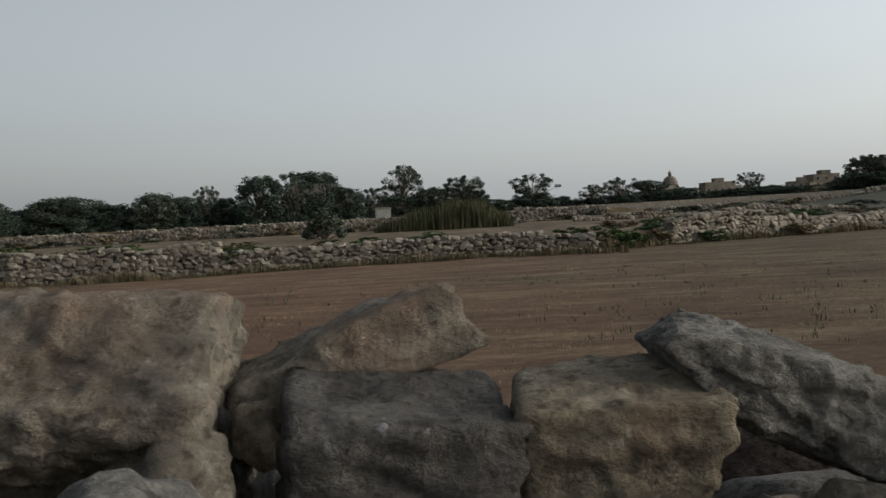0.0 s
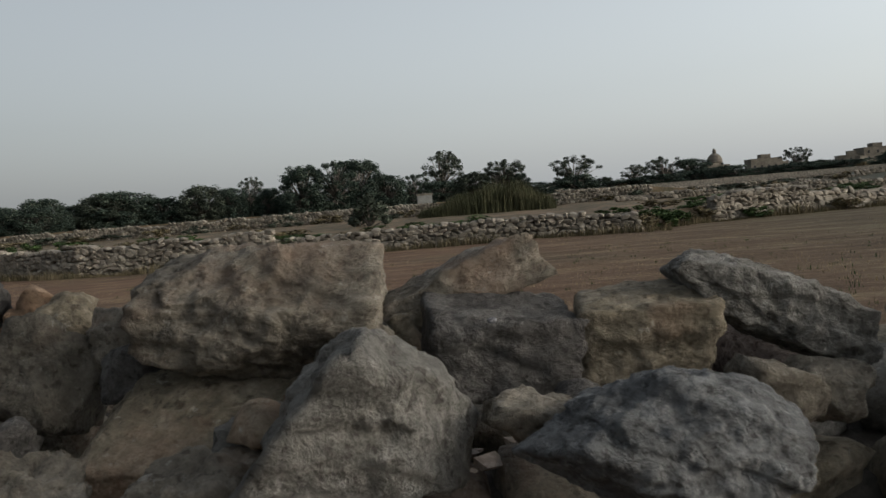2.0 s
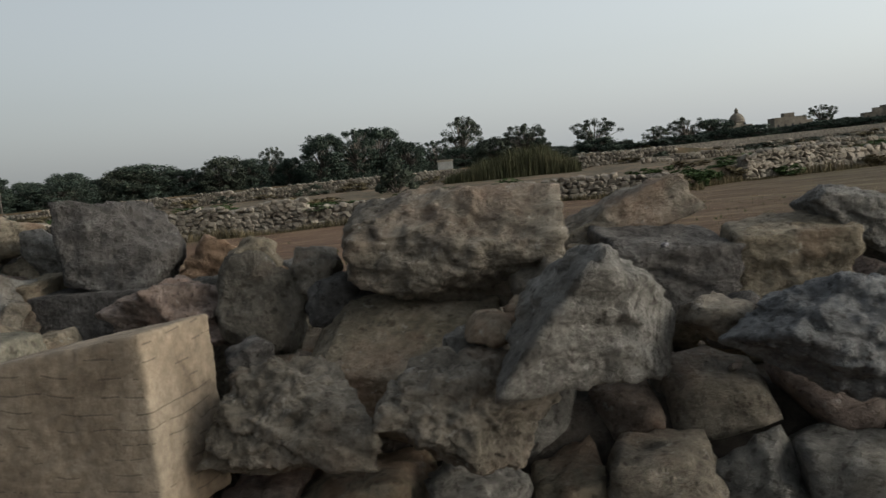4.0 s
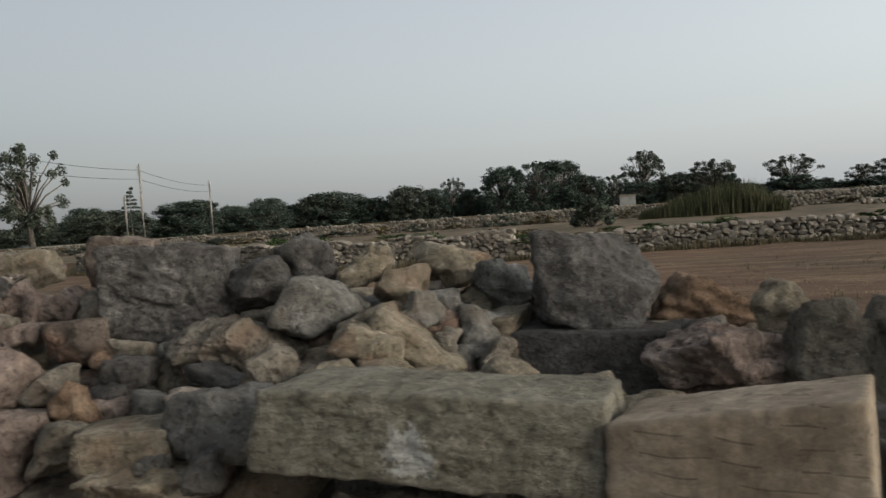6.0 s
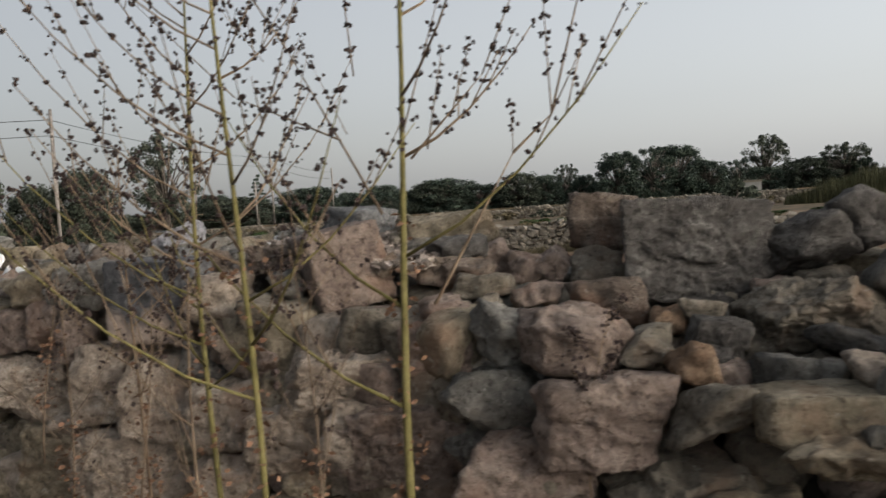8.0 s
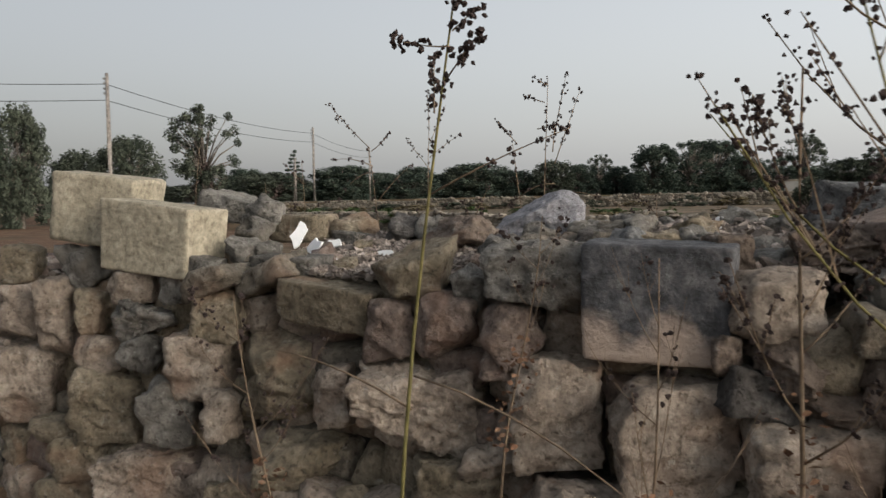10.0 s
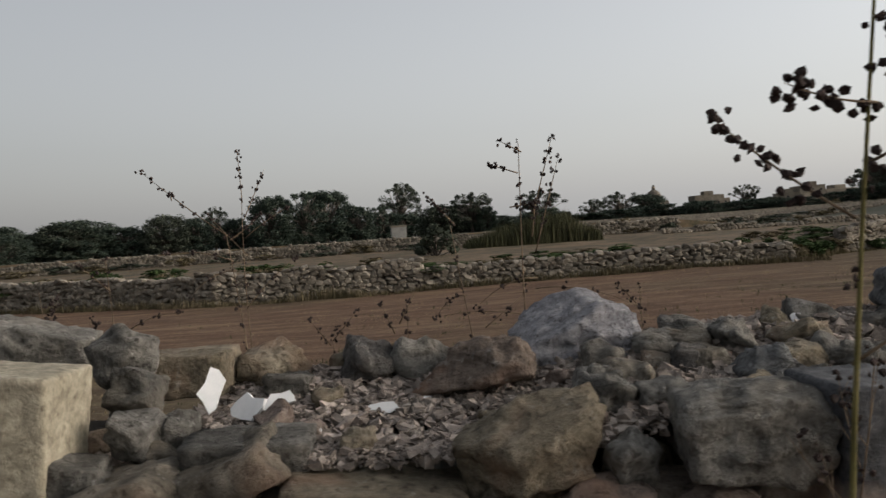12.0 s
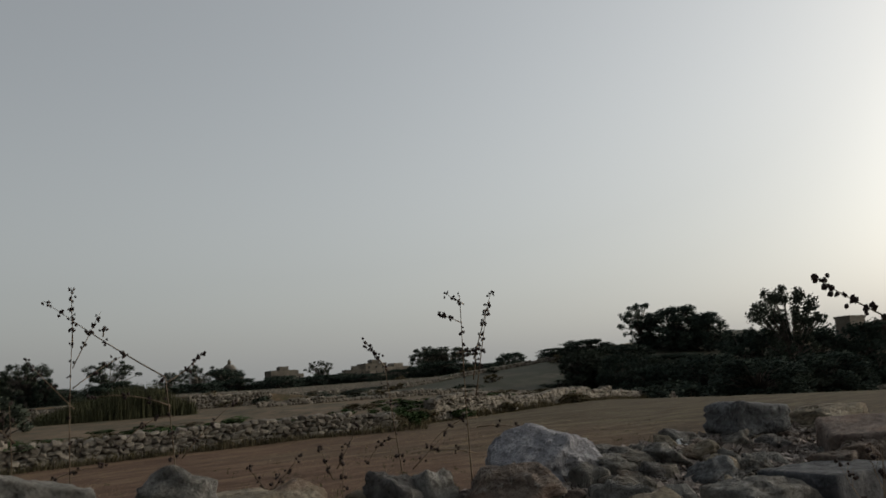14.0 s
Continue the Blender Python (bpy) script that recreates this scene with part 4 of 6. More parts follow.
block = stone("sawn", sawn, -1.685, 0.89, 0.965, 0.58, 0.3, 0.46, 0, -10, 6, "squared_block", "tan sawn limestone block with tool grooves")
for v in block.data.vertices:
    v.co.z += 0.17 * v.co.x * smooth01(-0.2, 0.15, v.co.z)
stone("worn", beam_mat, -2.45, 0.98, 1.095, 0.99, 0.36, 0.235, 2, 0, 6, "stone_beam", "long weathered limestone beam with white lichen patch")
stone("sawn", dark, -2.12, 1.96, 1.07, 0.62, 0.42, 0.31, 0, 2, 5, "squared_block", "dark flat-topped squared limestone block")
stone("sawn", stained, -6.33, 1.42, 1.31, 0.5, 0.3, 0.39, 1, 4, 6, "squared_block", "squared limestone block stained black above and pale below")
stone("sawn", cream, -8.72, 1.53, 1.50, 0.56, 0.27, 0.34, 6, 3, 6, "squared_block", "cream squared limestone block with chipped corners")
stone("sawn", cream, -9.27, 1.68, 1.64, 0.5, 0.28, 0.38, 8, 14, 5, "squared_block", "cream squared limestone block leaning on its neighbour")
stone("sawn", rose, -5.51, 1.68, 1.42, 0.34, 0.56, 0.36, -12, 45, 5, "squared_block", "tilted squared limestone block with pale worn face")


CUBE_FACES = [(0, 2, 3, 1), (4, 5, 7, 6), (0, 1, 5, 4), (2, 6, 7, 3), (0, 4, 6, 2), (1, 3, 7, 5)]


def chip(rng, wide=0.72, tall=0.42, jitter=0.19):
    """An angular broken piece, about one unit long."""
    v = []
    for i in range(8):
        c = ((i >> 2 & 1) - 0.5, ((i >> 1 & 1) - 0.5) * wide, ((i & 1) - 0.5) * tall)
        v.append([a + rng.uniform(-jitter, jitter) for a in c])
    return np.array(v), [t for q in CUBE_FACES for t in ((q[0], q[1], q[2]), (q[0], q[2], q[3]))]


# loose gravel and broken chips on top of the wall
def scatter(name, label, count, x0, x1, y0, y1, z, s0, s1, seed, material):
    rng = random.Random(seed)
    shapes = [chip(rng) for k in range(24)]
    allv, allf = [], []
    for _ in range(count):
        v, f = rng.choice(shapes)
        s = s0 + (s1 - s0) * rng.random() ** 3.2
        x, y = rng.uniform(x0, x1), rng.uniform(y0, y1)
        m = pose(x, y, z(x, y) + rng.uniform(-0.01, 0.03), rng.uniform(-30, 30), rng.uniform(-30, 30), rng.uniform(0, 360)).to_3x3()
        q = (v * s) @ np.array(m).T + np.array((x, y, z(x, y) + rng.uniform(-0.01, 0.02)))
        k = len(allv)
        allv += q.tolist()
        allf += [tuple(i + k for i in g) for g in f]
    ob = part_mesh(name, mesh_of(name, allv, allf, material), rubble_wall, label)
    ob["kind"] = "stuff"


def crest(x, y):
    return 1.35 + 0.12 * smooth01(1.45, 2.3, y) + 0.04 * smooth01(-7.3, -6.6, x) + 0.04 * noise.noise(Vector((x * 2, y * 2, 1)))


scatter("gravel", "pinkish grey broken limestone chips", 9000, -8.2, -6.9, 1.5, 2.25, crest, 0.007, 0.042, 5, rubble_mat)
scatter("gravel", "grey broken limestone rubble", 9500, -7.1, -5.0, 1.55, 2.4, lambda x, y: crest(x, y) + 0.01, 0.009, 0.052, 6, rubble_mat)
scatter("gravel", "small stones between the boulders", 300, -4.8, 1.4, 1.25, 2.2, lambda x, y: 0.84 + 0.08 * noise.noise(Vector((x, y, 0))), 0.02, 0.06, 7, rubble_mat)
scatter("gravel", "small stones on the wall top", 500, -13, -8.2, 1.6, 2.3, lambda x, y: 1.3, 0.03, 0.14, 8, rubble_mat)


for i in range(46):
    x, y = stone_rng.uniform(-7.05, -5.1), stone_rng.uniform(1.58, 2.35)
    w = stone_rng.uniform(0.08, 0.2)
    stone("cut", stone_rng.choice((grey, warm, dark, tan, grey)), x, y, crest(x, y) + 0.01, w, w * 0.8, w * stone_rng.uniform(0.5, 0.8), stone_rng.uniform(-25, 25), stone_rng.uniform(-60, 60), 4)
for i in range(16):
    x, y = stone_rng.uniform(-8.3, -7.0), stone_rng.uniform(1.5, 2.3)
    w = stone_rng.uniform(0.06, 0.12)
    stone("cut", stone_rng.choice((tan, warm, rose)), x, y, crest(x, y) + 0.02, w, w * 0.8, w * stone_rng.uniform(0.5, 0.8), stone_rng.uniform(-25, 25), stone_rng.uniform(-60, 60), 4)


def shard(x, y, z, w, h, ry, rz, seed):
    """A broken flat piece of white glazed ware."""
    rng = random.Random(seed)
    n = 9
    ring = [(w / 2 * rng.uniform(0.55, 1.1) * math.cos(2 * math.pi * i / n), h / 2 * rng.uniform(0.55, 1.1) * math.sin(2 * math.pi * i / n)) for i in range(n)]
    verts = [(a, -0.006, b) for a, b in ring] + [(a, 0.006, b) for a, b in ring]
    faces = [tuple(range(n)), tuple(range(2 * n - 1, n - 1, -1))] + [(i, i + n, (i + 1) % n + n, (i + 1) % n) for i in range(n)]
    ob = new("ceramic_shard", mesh_of("ceramic_shard", verts, faces, shard_mat))
    ob.matrix_basis = pose(x, y, z, -25, ry, rz)
    tagged(ob, "broken white glazed ceramic shard lying on rubble", "ceramic shard", "white shards on the wall")


shard(-8.17, 1.88, 1.50, 0.09, 0.16, 15, 10, 1)
shard(-8.065, 1.86, 1.445, 0.13, 0.09, -20, -15, 2)
shard(-7.97, 1.88, 1.455, 0.13, 0.06, -15, 10, 3)
shard(-7.66, 1.85, 1.415, 0.13, 0.045, -12, 0, 4)
shard(-7.51, 1.9, 1.415, 0.08, 0.06, 10, 20, 5)
shard(-7.43, 1.52, 1.375, 0.06, 0.045, 25, 0, 6)
shard(-6.24, 2.2, 1.545, 0.06, 0.07, -30, 0, 7)
shard(-6.2, 1.9, 1.475, 0.075, 0.05, -25, 10, 8)
shard(-6.26, 2.12, 1.52, 0.11, 0.04, -5, 0, 9)
shard(-6.9, 1.75, 1.44, 0.06, 0.04, -30, 15, 10)
shard(-7.85, 1.7, 1.4, 0.07, 0.035, 20, 0, 11)


# ---- field walls ----
def low_stones(count, level, rng):
    out = []
    for k in range(count):
        v, f = stone_shape("block" if k % 3 else "cut", 1, 1, 1, level, rng)
        out.append((v, f))
    return out


wall_rng = random.Random(23)
LOW = {2: low_stones(12, 2, wall_rng), 1: low_stones(10, 1, wall_rng)}
LOW_MESH = [mesh_of("stone", v, f, far_stone) for v, f in LOW[2]]


def field_wall(name, label, line, tall, size, single=0, level=2):
    """A dry stone wall along a line of (x, y): the first stones as pieces, the rest joined."""
    root = new(name)
    tagged(root, label, "stone wall", kind="structure")
    verts, faces, made = [], [], 0
    core = []
    for (xa, ya), (xb, yb) in zip(line, line[1:]):
        length = math.hypot(xb - xa, yb - ya)
        yaw = math.atan2(yb - ya, xb - xa)
        s = 0.0
        core.append((xa, ya, xb, yb))
        rows = max(2, round(tall / (size * 0.62)))
        for r in range(rows):
            s = wall_rng.uniform(-0.2, 0)
            while s < length:
                w = size * wall_rng.uniform(0.65, 1.5)
                h = tall / rows * wall_rng.uniform(0.75, 1.6)
                f = (s + w / 2) / length
                x, y = xa + (xb - xa) * f, ya + (yb - ya) * f
                ragged = 0.5 + 0.5 * noise.noise(Vector((x * 0.35, y * 0.35, 9)))
                if r == rows - 1 and ragged < 0.42:
                    s += w
                    continue
                z = height(x, y - 0.35) + tall * (r + 0.5) / rows + wall_rng.uniform(-0.05, 0.05)
                k = wall_rng.randrange(len(LOW[level]))
                m = Matrix.LocRotScale((x, y + wall_rng.uniform(-0.03, 0.03), z), Euler((wall_rng.uniform(-0.15, 0.15), wall_rng.uniform(-0.35, 0.35), yaw)), (w * 1.2, 0.4, h * 1.22))
                if made < single:
                    ob = part_mesh("stone", LOW_MESH[k], root)
                    ob.matrix_basis = m
                    made += 1
                else:
                    q = len(verts)
                    a = np.array([p[:] for p in LOW[level][k][0]]) @ np.array(m.to_3x3()).T + np.array(m.translation)
                    verts += a.tolist()
                    faces += [tuple(i + q for i in g) for g in LOW[level][k][1]]
                s += w
    # plain core boxes whose darker tone paints shade between the stones
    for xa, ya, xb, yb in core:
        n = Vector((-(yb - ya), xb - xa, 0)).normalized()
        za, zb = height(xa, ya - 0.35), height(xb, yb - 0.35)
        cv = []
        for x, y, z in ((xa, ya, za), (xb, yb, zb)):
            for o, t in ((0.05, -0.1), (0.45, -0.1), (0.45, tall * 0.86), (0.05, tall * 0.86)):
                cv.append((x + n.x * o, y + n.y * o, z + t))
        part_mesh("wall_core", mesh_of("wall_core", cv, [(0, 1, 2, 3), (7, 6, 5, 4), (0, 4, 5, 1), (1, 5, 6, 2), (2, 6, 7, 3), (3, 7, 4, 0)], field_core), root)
    if verts:
        ob = part_mesh("stones", mesh_of("stones", verts, faces, far_rubble), root)
        ob["kind"] = "stuff"


field_wall("wall_field_1", "low dry stone retaining wall of pale limestone", [(-8.0, 26.4), (-3.0, 26.3), (4.6, 26.1)], 0.74, 0.215, 300)
field_wall("wall_field_2", "dry stone retaining wall of grey limestone", [(-34, 34), (-24, 30), (-15, 26.4), (-8.0, 26.4)], 1.1, 0.225, 300)
field_wall("wall_field_3", "tall rough dry stone wall end with tumbled stones", [(8.0, 29.0), (12.0, 31.0)], 1.05, 0.22, 100)
field_wall("wall_field_4", "tumbled low dry stone wall", [(12.0, 31.0), (20.0, 35.0), (34.0, 42.0), (50.0, 50.0), (70, 50), (82, 44), (92, 34)], 0.8, 0.34)
field_wall("wall_field_5", "long pale rubble wall of an upper terrace", [(-110, 62), (-60, 62), (-25, 62), (12, 62)], 1.0, 0.3, level=1)
field_wall("wall_field_6", "far rubble wall of an upper terrace", [(8, 52), (30, 56), (60, 66)], 0.45, 0.3, level=1)
field_wall("wall_field_7", "far rubble wall below the village", [(14, 88), (50, 96), (90, 100)], 0.6, 0.4, level=1)
field_wall("wall_field_8", "far rubble wall below the village trees", [(10, 130), (60, 140), (120, 150)], 0.7, 0.5, level=1)


# ---- foliage ----
def leaves_on(rng, centre, radius, count, size, flat=0.85):
    verts, faces = [], []
    for _ in range(count):
        n = Vector((rng.gauss(0, 1), rng.gauss(0, 1), rng.gauss(0, 1))).normalized()
        c = Vector(centre) + Vector((n.x * radius[0], n.y * radius[1], n.z * radius[2])) * (rng.random() ** 0.4)
        q = (n + Vector((rng.gauss(0, 0.6), rng.gauss(0, 0.6), rng.gauss(0, 0.6)))).normalized().to_track_quat('Z', 'Y')
        s = size * rng.uniform(0.6, 1.4)
        k = len(verts)
        for a, b in ((-1, -0.4), (0.1, -0.7), (1, 0.2), (-0.2, 0.75)):
            verts.append(c + q @ Vector((a * s, b * s * flat, rng.uniform(-0.2, 0.2) * s)))
        faces.append((k, k + 1, k + 2, k + 3))
    return verts, faces


def tree_meshes(species, seed):
    """Trunk with limbs, and crown, one unit wide and one unit high."""
    rng = random.Random(seed)
    wood, crown = [], []
    if species == "conifer":
        wood.append(tube([(0, 0, 0), (0.01, 0, 0.5), (0, 0, 0.98)], [0.03, 0.02, 0.006]))
        for k in range(11):
            z = 0.25 + 0.07 * k
            r = 0.5 * (1.05 - 0.85 * (k / 11)) * rng.uniform(0.75, 1.1)
            for j in range(6):
                a = rng.uniform(0, 6.28)
                tip = (math.cos(a) * r, math.sin(a) * r, z - 0.02)
                wood.append(tube([(0, 0, z), tip], [0.008, 0.003], 4))
                crown.append(leaves_on(rng, (tip[0] * 0.75, tip[1] * 0.75, z), (r * 0.35, r * 0.35, 0.022), 40, 0.022))
    else:
        gum = species == "gum"
        fork = 0.3 if gum else 0.16
        wood.append(tube([(0, 0, -0.03), (0.01, 0.01, fork * 0.6), (0.02, 0, fork)], [0.045, 0.033, 0.028]))
        count = 84 if gum else 120
        for k in range(count):
            a = rng.uniform(0, 6.28)
            if gum:
                z = rng.uniform(0.1, 0.93)
                r = 0.42 * math.sqrt(rng.random()) * (0.6 + 0.5 * smooth01(0.1, 0.5, z)) * (1 - 0.5 * smooth01(0.7, 1.0, z))
                rad = rng.uniform(0.05, 0.1)
            else:
                z = rng.uniform(0.02, 0.88)
                r = 0.44 * rng.random() ** 0.4 * math.sqrt(max(0.06, 1 - ((z - 0.38) / 0.55) ** 2))
                rad = rng.uniform(0.075, 0.13)
            c = (math.cos(a) * r, math.sin(a) * r, z)
            mid = (c[0] * 0.45, c[1] * 0.45, fork + (z - fork) * 0.6)
            wood.append(tube([(0.02, 0, fork * 0.9), mid, c], [0.016, 0.01, 0.004], 3))
            crown.append(leaves_on(rng, c, (rad, rad, rad * (0.8 if gum else 0.85)), 110 if gum else 95, 0.014 if gum else 0.018))
    return joined(wood), joined(crown)


TREES = {}
for kind, mats, variants in (("broad", (leaf_dark, leaf_dark, leaf_olive), 3), ("gum", (leaf_olive, leaf_dark, leaf_olive), 3), ("conifer", (leaf_dark,), 1)):
    for k in range(variants):
        w, c = tree_meshes(kind, 40 + k)
        TREES[kind, k] = (mesh_of("trunk", *w, bark, True), mesh_of("crown", *c, mats[k]))
tree_rng = random.Random(77)
TREE_LABEL = {"broad": "dense dark green broadleaf tree on the field edge", "gum": "tall gum tree with open grey-green crown", "conifer": "dark conifer with tiered branches"}


def tree(kind, x, y, top, width):
    base = height(x, y)
    k = tree_rng.randrange(3) if kind != "conifer" else 0
    root = new("tree")
    tagged(root, TREE_LABEL[kind], "tree", "trees on the skyline")
    trunk, crown = TREES[kind, k]
    tall = max(2.5, top - base)
    for n, me in (("trunk", trunk), ("crown", crown)):
        part_mesh(n, me, root)
    root.matrix_basis = Matrix.LocRotScale((x, y, base), Euler((0, 0, tree_rng.uniform(0, 6.28))), (width, width, tall * 1.12))


tree("broad", -95.9, 175.5, 8.4, 13.9)
tree("broad", -83.3, 170.8, 10.4, 19.0)
tree("broad", -75.1, 174.5, 8.6, 13.2)
tree("broad", -65.3, 173.1, 10.4, 12.8)
tree("broad", -59.4, 175.2, 9.5, 8.6)
tree("gum", -59.9, 190.8, 11.9, 7.7)
tree("broad", -53.2, 182.4, 9.1, 8.8)
tree("broad", -43.1, 174.8, 13.1, 12.5)
tree("gum", -35.8, 176.4, 13.2, 11.1)
tree("broad", -31.7, 182.3, 13.8, 14.3)
tree("broad", -25.4, 183.2, 10.4, 11.4)
tree("gum", -20.4, 199.0, 10.0, 9.3)
tree("gum", -20.1, 299.3, 21.5, 22.0)
tree("broad", -5.3, 199.9, 9.7, 12.3)
tree("gum", 2.8, 200.0, 11.9, 11.6)
tree("broad", 6.3, 199.9, 8.7, 6.9)
tree("gum", 20.1, 199.0, 11.2, 13.9)
tree("broad", 19.6, 189.0, 6.9, 12.5)
tree("broad", 34.6, 247.6, 7.1, 7.7)
tree("gum", 42.6, 246.3, 9.7, 11.6)
tree("gum", 54.3, 254.3, 11.7, 14.0)
tree("broad", 64.5, 262.2, 11.1, 16.7)
tree("broad", 42.1, 144.0, 5.2, 9.3)
tree("gum", 97.9, 262.3, 11.7, 10.8)
tree("broad", 91.5, 243.4, 6.7, 18.0)
tree("broad", 97.6, 241.0, 7.1, 12.0)
tree("broad", 71.1, 143.3, 5.6, 7.4)
tree("gum", 71.7, 131.8, 8.4, 11.6)
tree("broad", 65.4, 123.8, 3.2, 11.9)
tree("gum", -79.9, 76.4, 13.6, 9.8)
tree("broad", -122.3, 132.7, 9.3, 11.1)
tree("conifer", -77.6, 92.0, 8.9, 3.7)
tree("broad", -89.0, 121.0, 8.4, 15.0)
tree("broad", -87.8, 133.9, 7.6, 7.4)
tree("broad", -87.1, 146.0, 9.0, 10.5)
tree("broad", -86.0, 169.3, 10.0, 16.1)
tree("broad", -70.8, 34.1, 7.8, 8.7)
tree("broad", -73.2, 40.0, 7.8, 7.4)
tree("broad", -62.4, 38.3, 9.3, 5.0)
tree("broad", -67.9, 47.7, 6.6, 5.6)
tree("broad", -61.4, 47.7, 7.5, 6.5)
tree("broad", -94.1, 106.4, 7.0, 16.2)
tree("broad", -89.3, 122.5, 7.6, 13.9)
tree("broad", -79.2, 128.8, 6.8, 12.7)
tree("gum", 79.8, 88.2, 11.4, 6.7)
tree("broad", 83.3, 84.6, 10.9, 11.1)
tree("broad", 86.3, 81.2, 9.6, 7.2)
tree("gum", 66.5, 53.0, 9.0, 8.2)
tree("broad", 66.5, 57.9, 5.3, 9.5)
tree("broad", 74.7, 55.1, 5.2, 8.1)
tree("broad", 77.5, 50.6, 5.3, 8.5)
tree("broad", 40.4, 37.8, 2.0, 8.1)
tree("broad", 67.1, 79.7, 4.3, 9.8)
tree("broad", 67.6, 72.1, 3.5, 10.1)
tree("broad", 73.6, 94.1, 3.9, 9.2)
tree("broad", 99.4, 131.3, 5.6, 12.5)
tree("gum", 86.5, 164.5, 10.1, 11.0)
tree("broad", 108.4, 162.2, 8.0, 10.0)
tree("broad", 95.6, 158.9, 5.9, 12.5)

for i in range(15):
    a = radians(-41.0 - i * 1.2)
    d = 92 - 1.2 * i + tree_rng.uniform(-5, 5)
    tree("broad", -8.8 - d * math.sin(a), d * math.cos(a), height(-8.8 - d * math.sin(a), d * math.cos(a)) + tree_rng.uniform(3.0, 4.6), tree_rng.uniform(5, 9))
# a closed belt of trees behind the first row
for i in range(46):
    a = radians(78 - i * 3.0)
    d = tree_rng.uniform(210, 260)
    x, y = -3 - d * math.sin(a), d * math.cos(a)
    if y > 66:
        tree("broad", x, y, height(x, y) + tree_rng.uniform(5.0, 8.0) * (1.0 if x < 0 else 0.6), tree_rng.uniform(15, 24))


def bush(x, y, w, h, material, seed, label, name="bush", count=16, leaf=0.05, base=None):
    rng = random.Random(seed)
    pieces = []
    wood = []
    for _ in range(count):
        a, r = rng.uniform(0, 6.28), 0.42 * math.sqrt(rng.random())
        z = rng.uniform(0.15, 0.8) * (1 - r)
        c = (math.cos(a) * r, math.sin(a) * r, z)
        rad = rng.uniform(0.12, 0.2)
        pieces.append(leaves_on(rng, c, (rad, rad, rad), 60, leaf))
        wood.append(tube([(0, 0, -0.05), (c[0] * 0.6, c[1] * 0.6, z * 0.5), c], [0.02, 0.012, 0.004], 4))
    root = new(name)
    tagged(root, label, "bush")
    part_mesh("branchwork", mesh_of("branchwork", *joined(wood), bark), root)
    part_mesh("foliage", mesh_of("foliage", *joined(pieces), material), root)
    root.matrix_basis = Matrix.LocRotScale((x, y, height(x, y) if base is None else base), Euler((0, 0, rng.uniform(0, 6))), (w, w, h))


bush(-7.3, 44, 2.6, 2.3, leaf_olive, 1, "rounded grey-green bush on the terrace")
bush(5.9, 27.2, 1.5, 1.0, leaf_green, 2, "low green bush at the field wall")
bush(7.2, 28.3, 1.4, 0.7, scrub, 3, "dry brown bush at the field wall")
bush(5.0, 26.5, 1.2, 0.6, scrub, 4, "dry brown bush at the field wall")
bush(9.6, 29.2, 1.1, 0.6, leaf_green, 5, "low green bush at the tumbled wall")
bush(13.6, 31.2, 1.4, 0.7, scrub, 6, "dry brown bush at the tumbled wall")
bush(20, 34.2, 1.8, 0.8, scrub, 7, "dry brown bush at the tumbled wall")
bush(33, 41, 3.5, 1.4, leaf_dark, 8, "dark green bush by the field edge")
bush(41, 45, 4.5, 3.0, leaf_dark, 9, "large dark green bush by the field edge")
for i in range(44):
    x = -34 + i * 1.35 + tree_rng.uniform(-0.8, 0.8)
    bush(x, field_edge(x) + (tree_rng.uniform(0.9, 2.2) if i % 2 else tree_rng.uniform(2, 9)), tree_rng.uniform(1.2, 3.2), tree_rng.uniform(0.35, 0.6) + (0.3 if x < -8 else 0.0), leaf_green if i % 3 else scrub, 100 + i, "low scrub above the field wall", count=9)
for i in range(34):
    x = -60 + i * 3.4 + tree_rng.uniform(-1, 1)
    bush(x, 61 + tree_rng.uniform(-3, 0.2), tree_rng.uniform(2.0, 4.5), tree_rng.uniform(0.6, 1.15), leaf_olive if i % 2 else scrub, 200 + i, "low scrub below the terrace wall", count=8)
for i in range(30):
    x = 14 + i * 3.2
    y = 70 + tree_rng.uniform(0, 60)
    bush(x, y, tree_rng.uniform(2, 5), tree_rng.uniform(0.7, 1.6), leaf_olive if i % 2 else scrub, 300 + i, "scrub on the rising land", count=9)


for i in range(16):
    x = 44 + i * 3.0
    y = 47 + 3 * smooth01(44, 60, x) - 16 * smooth01(70, 94, x) + tree_rng.uniform(1.0, 5.0)
    bush(x, y, tree_rng.uniform(2.5, 5), tree_rng.uniform(0.8, 1.8), (leaf_olive, scrub, leaf_dark)[i % 3], 400 + i, "scrub along the far field wall", count=10)


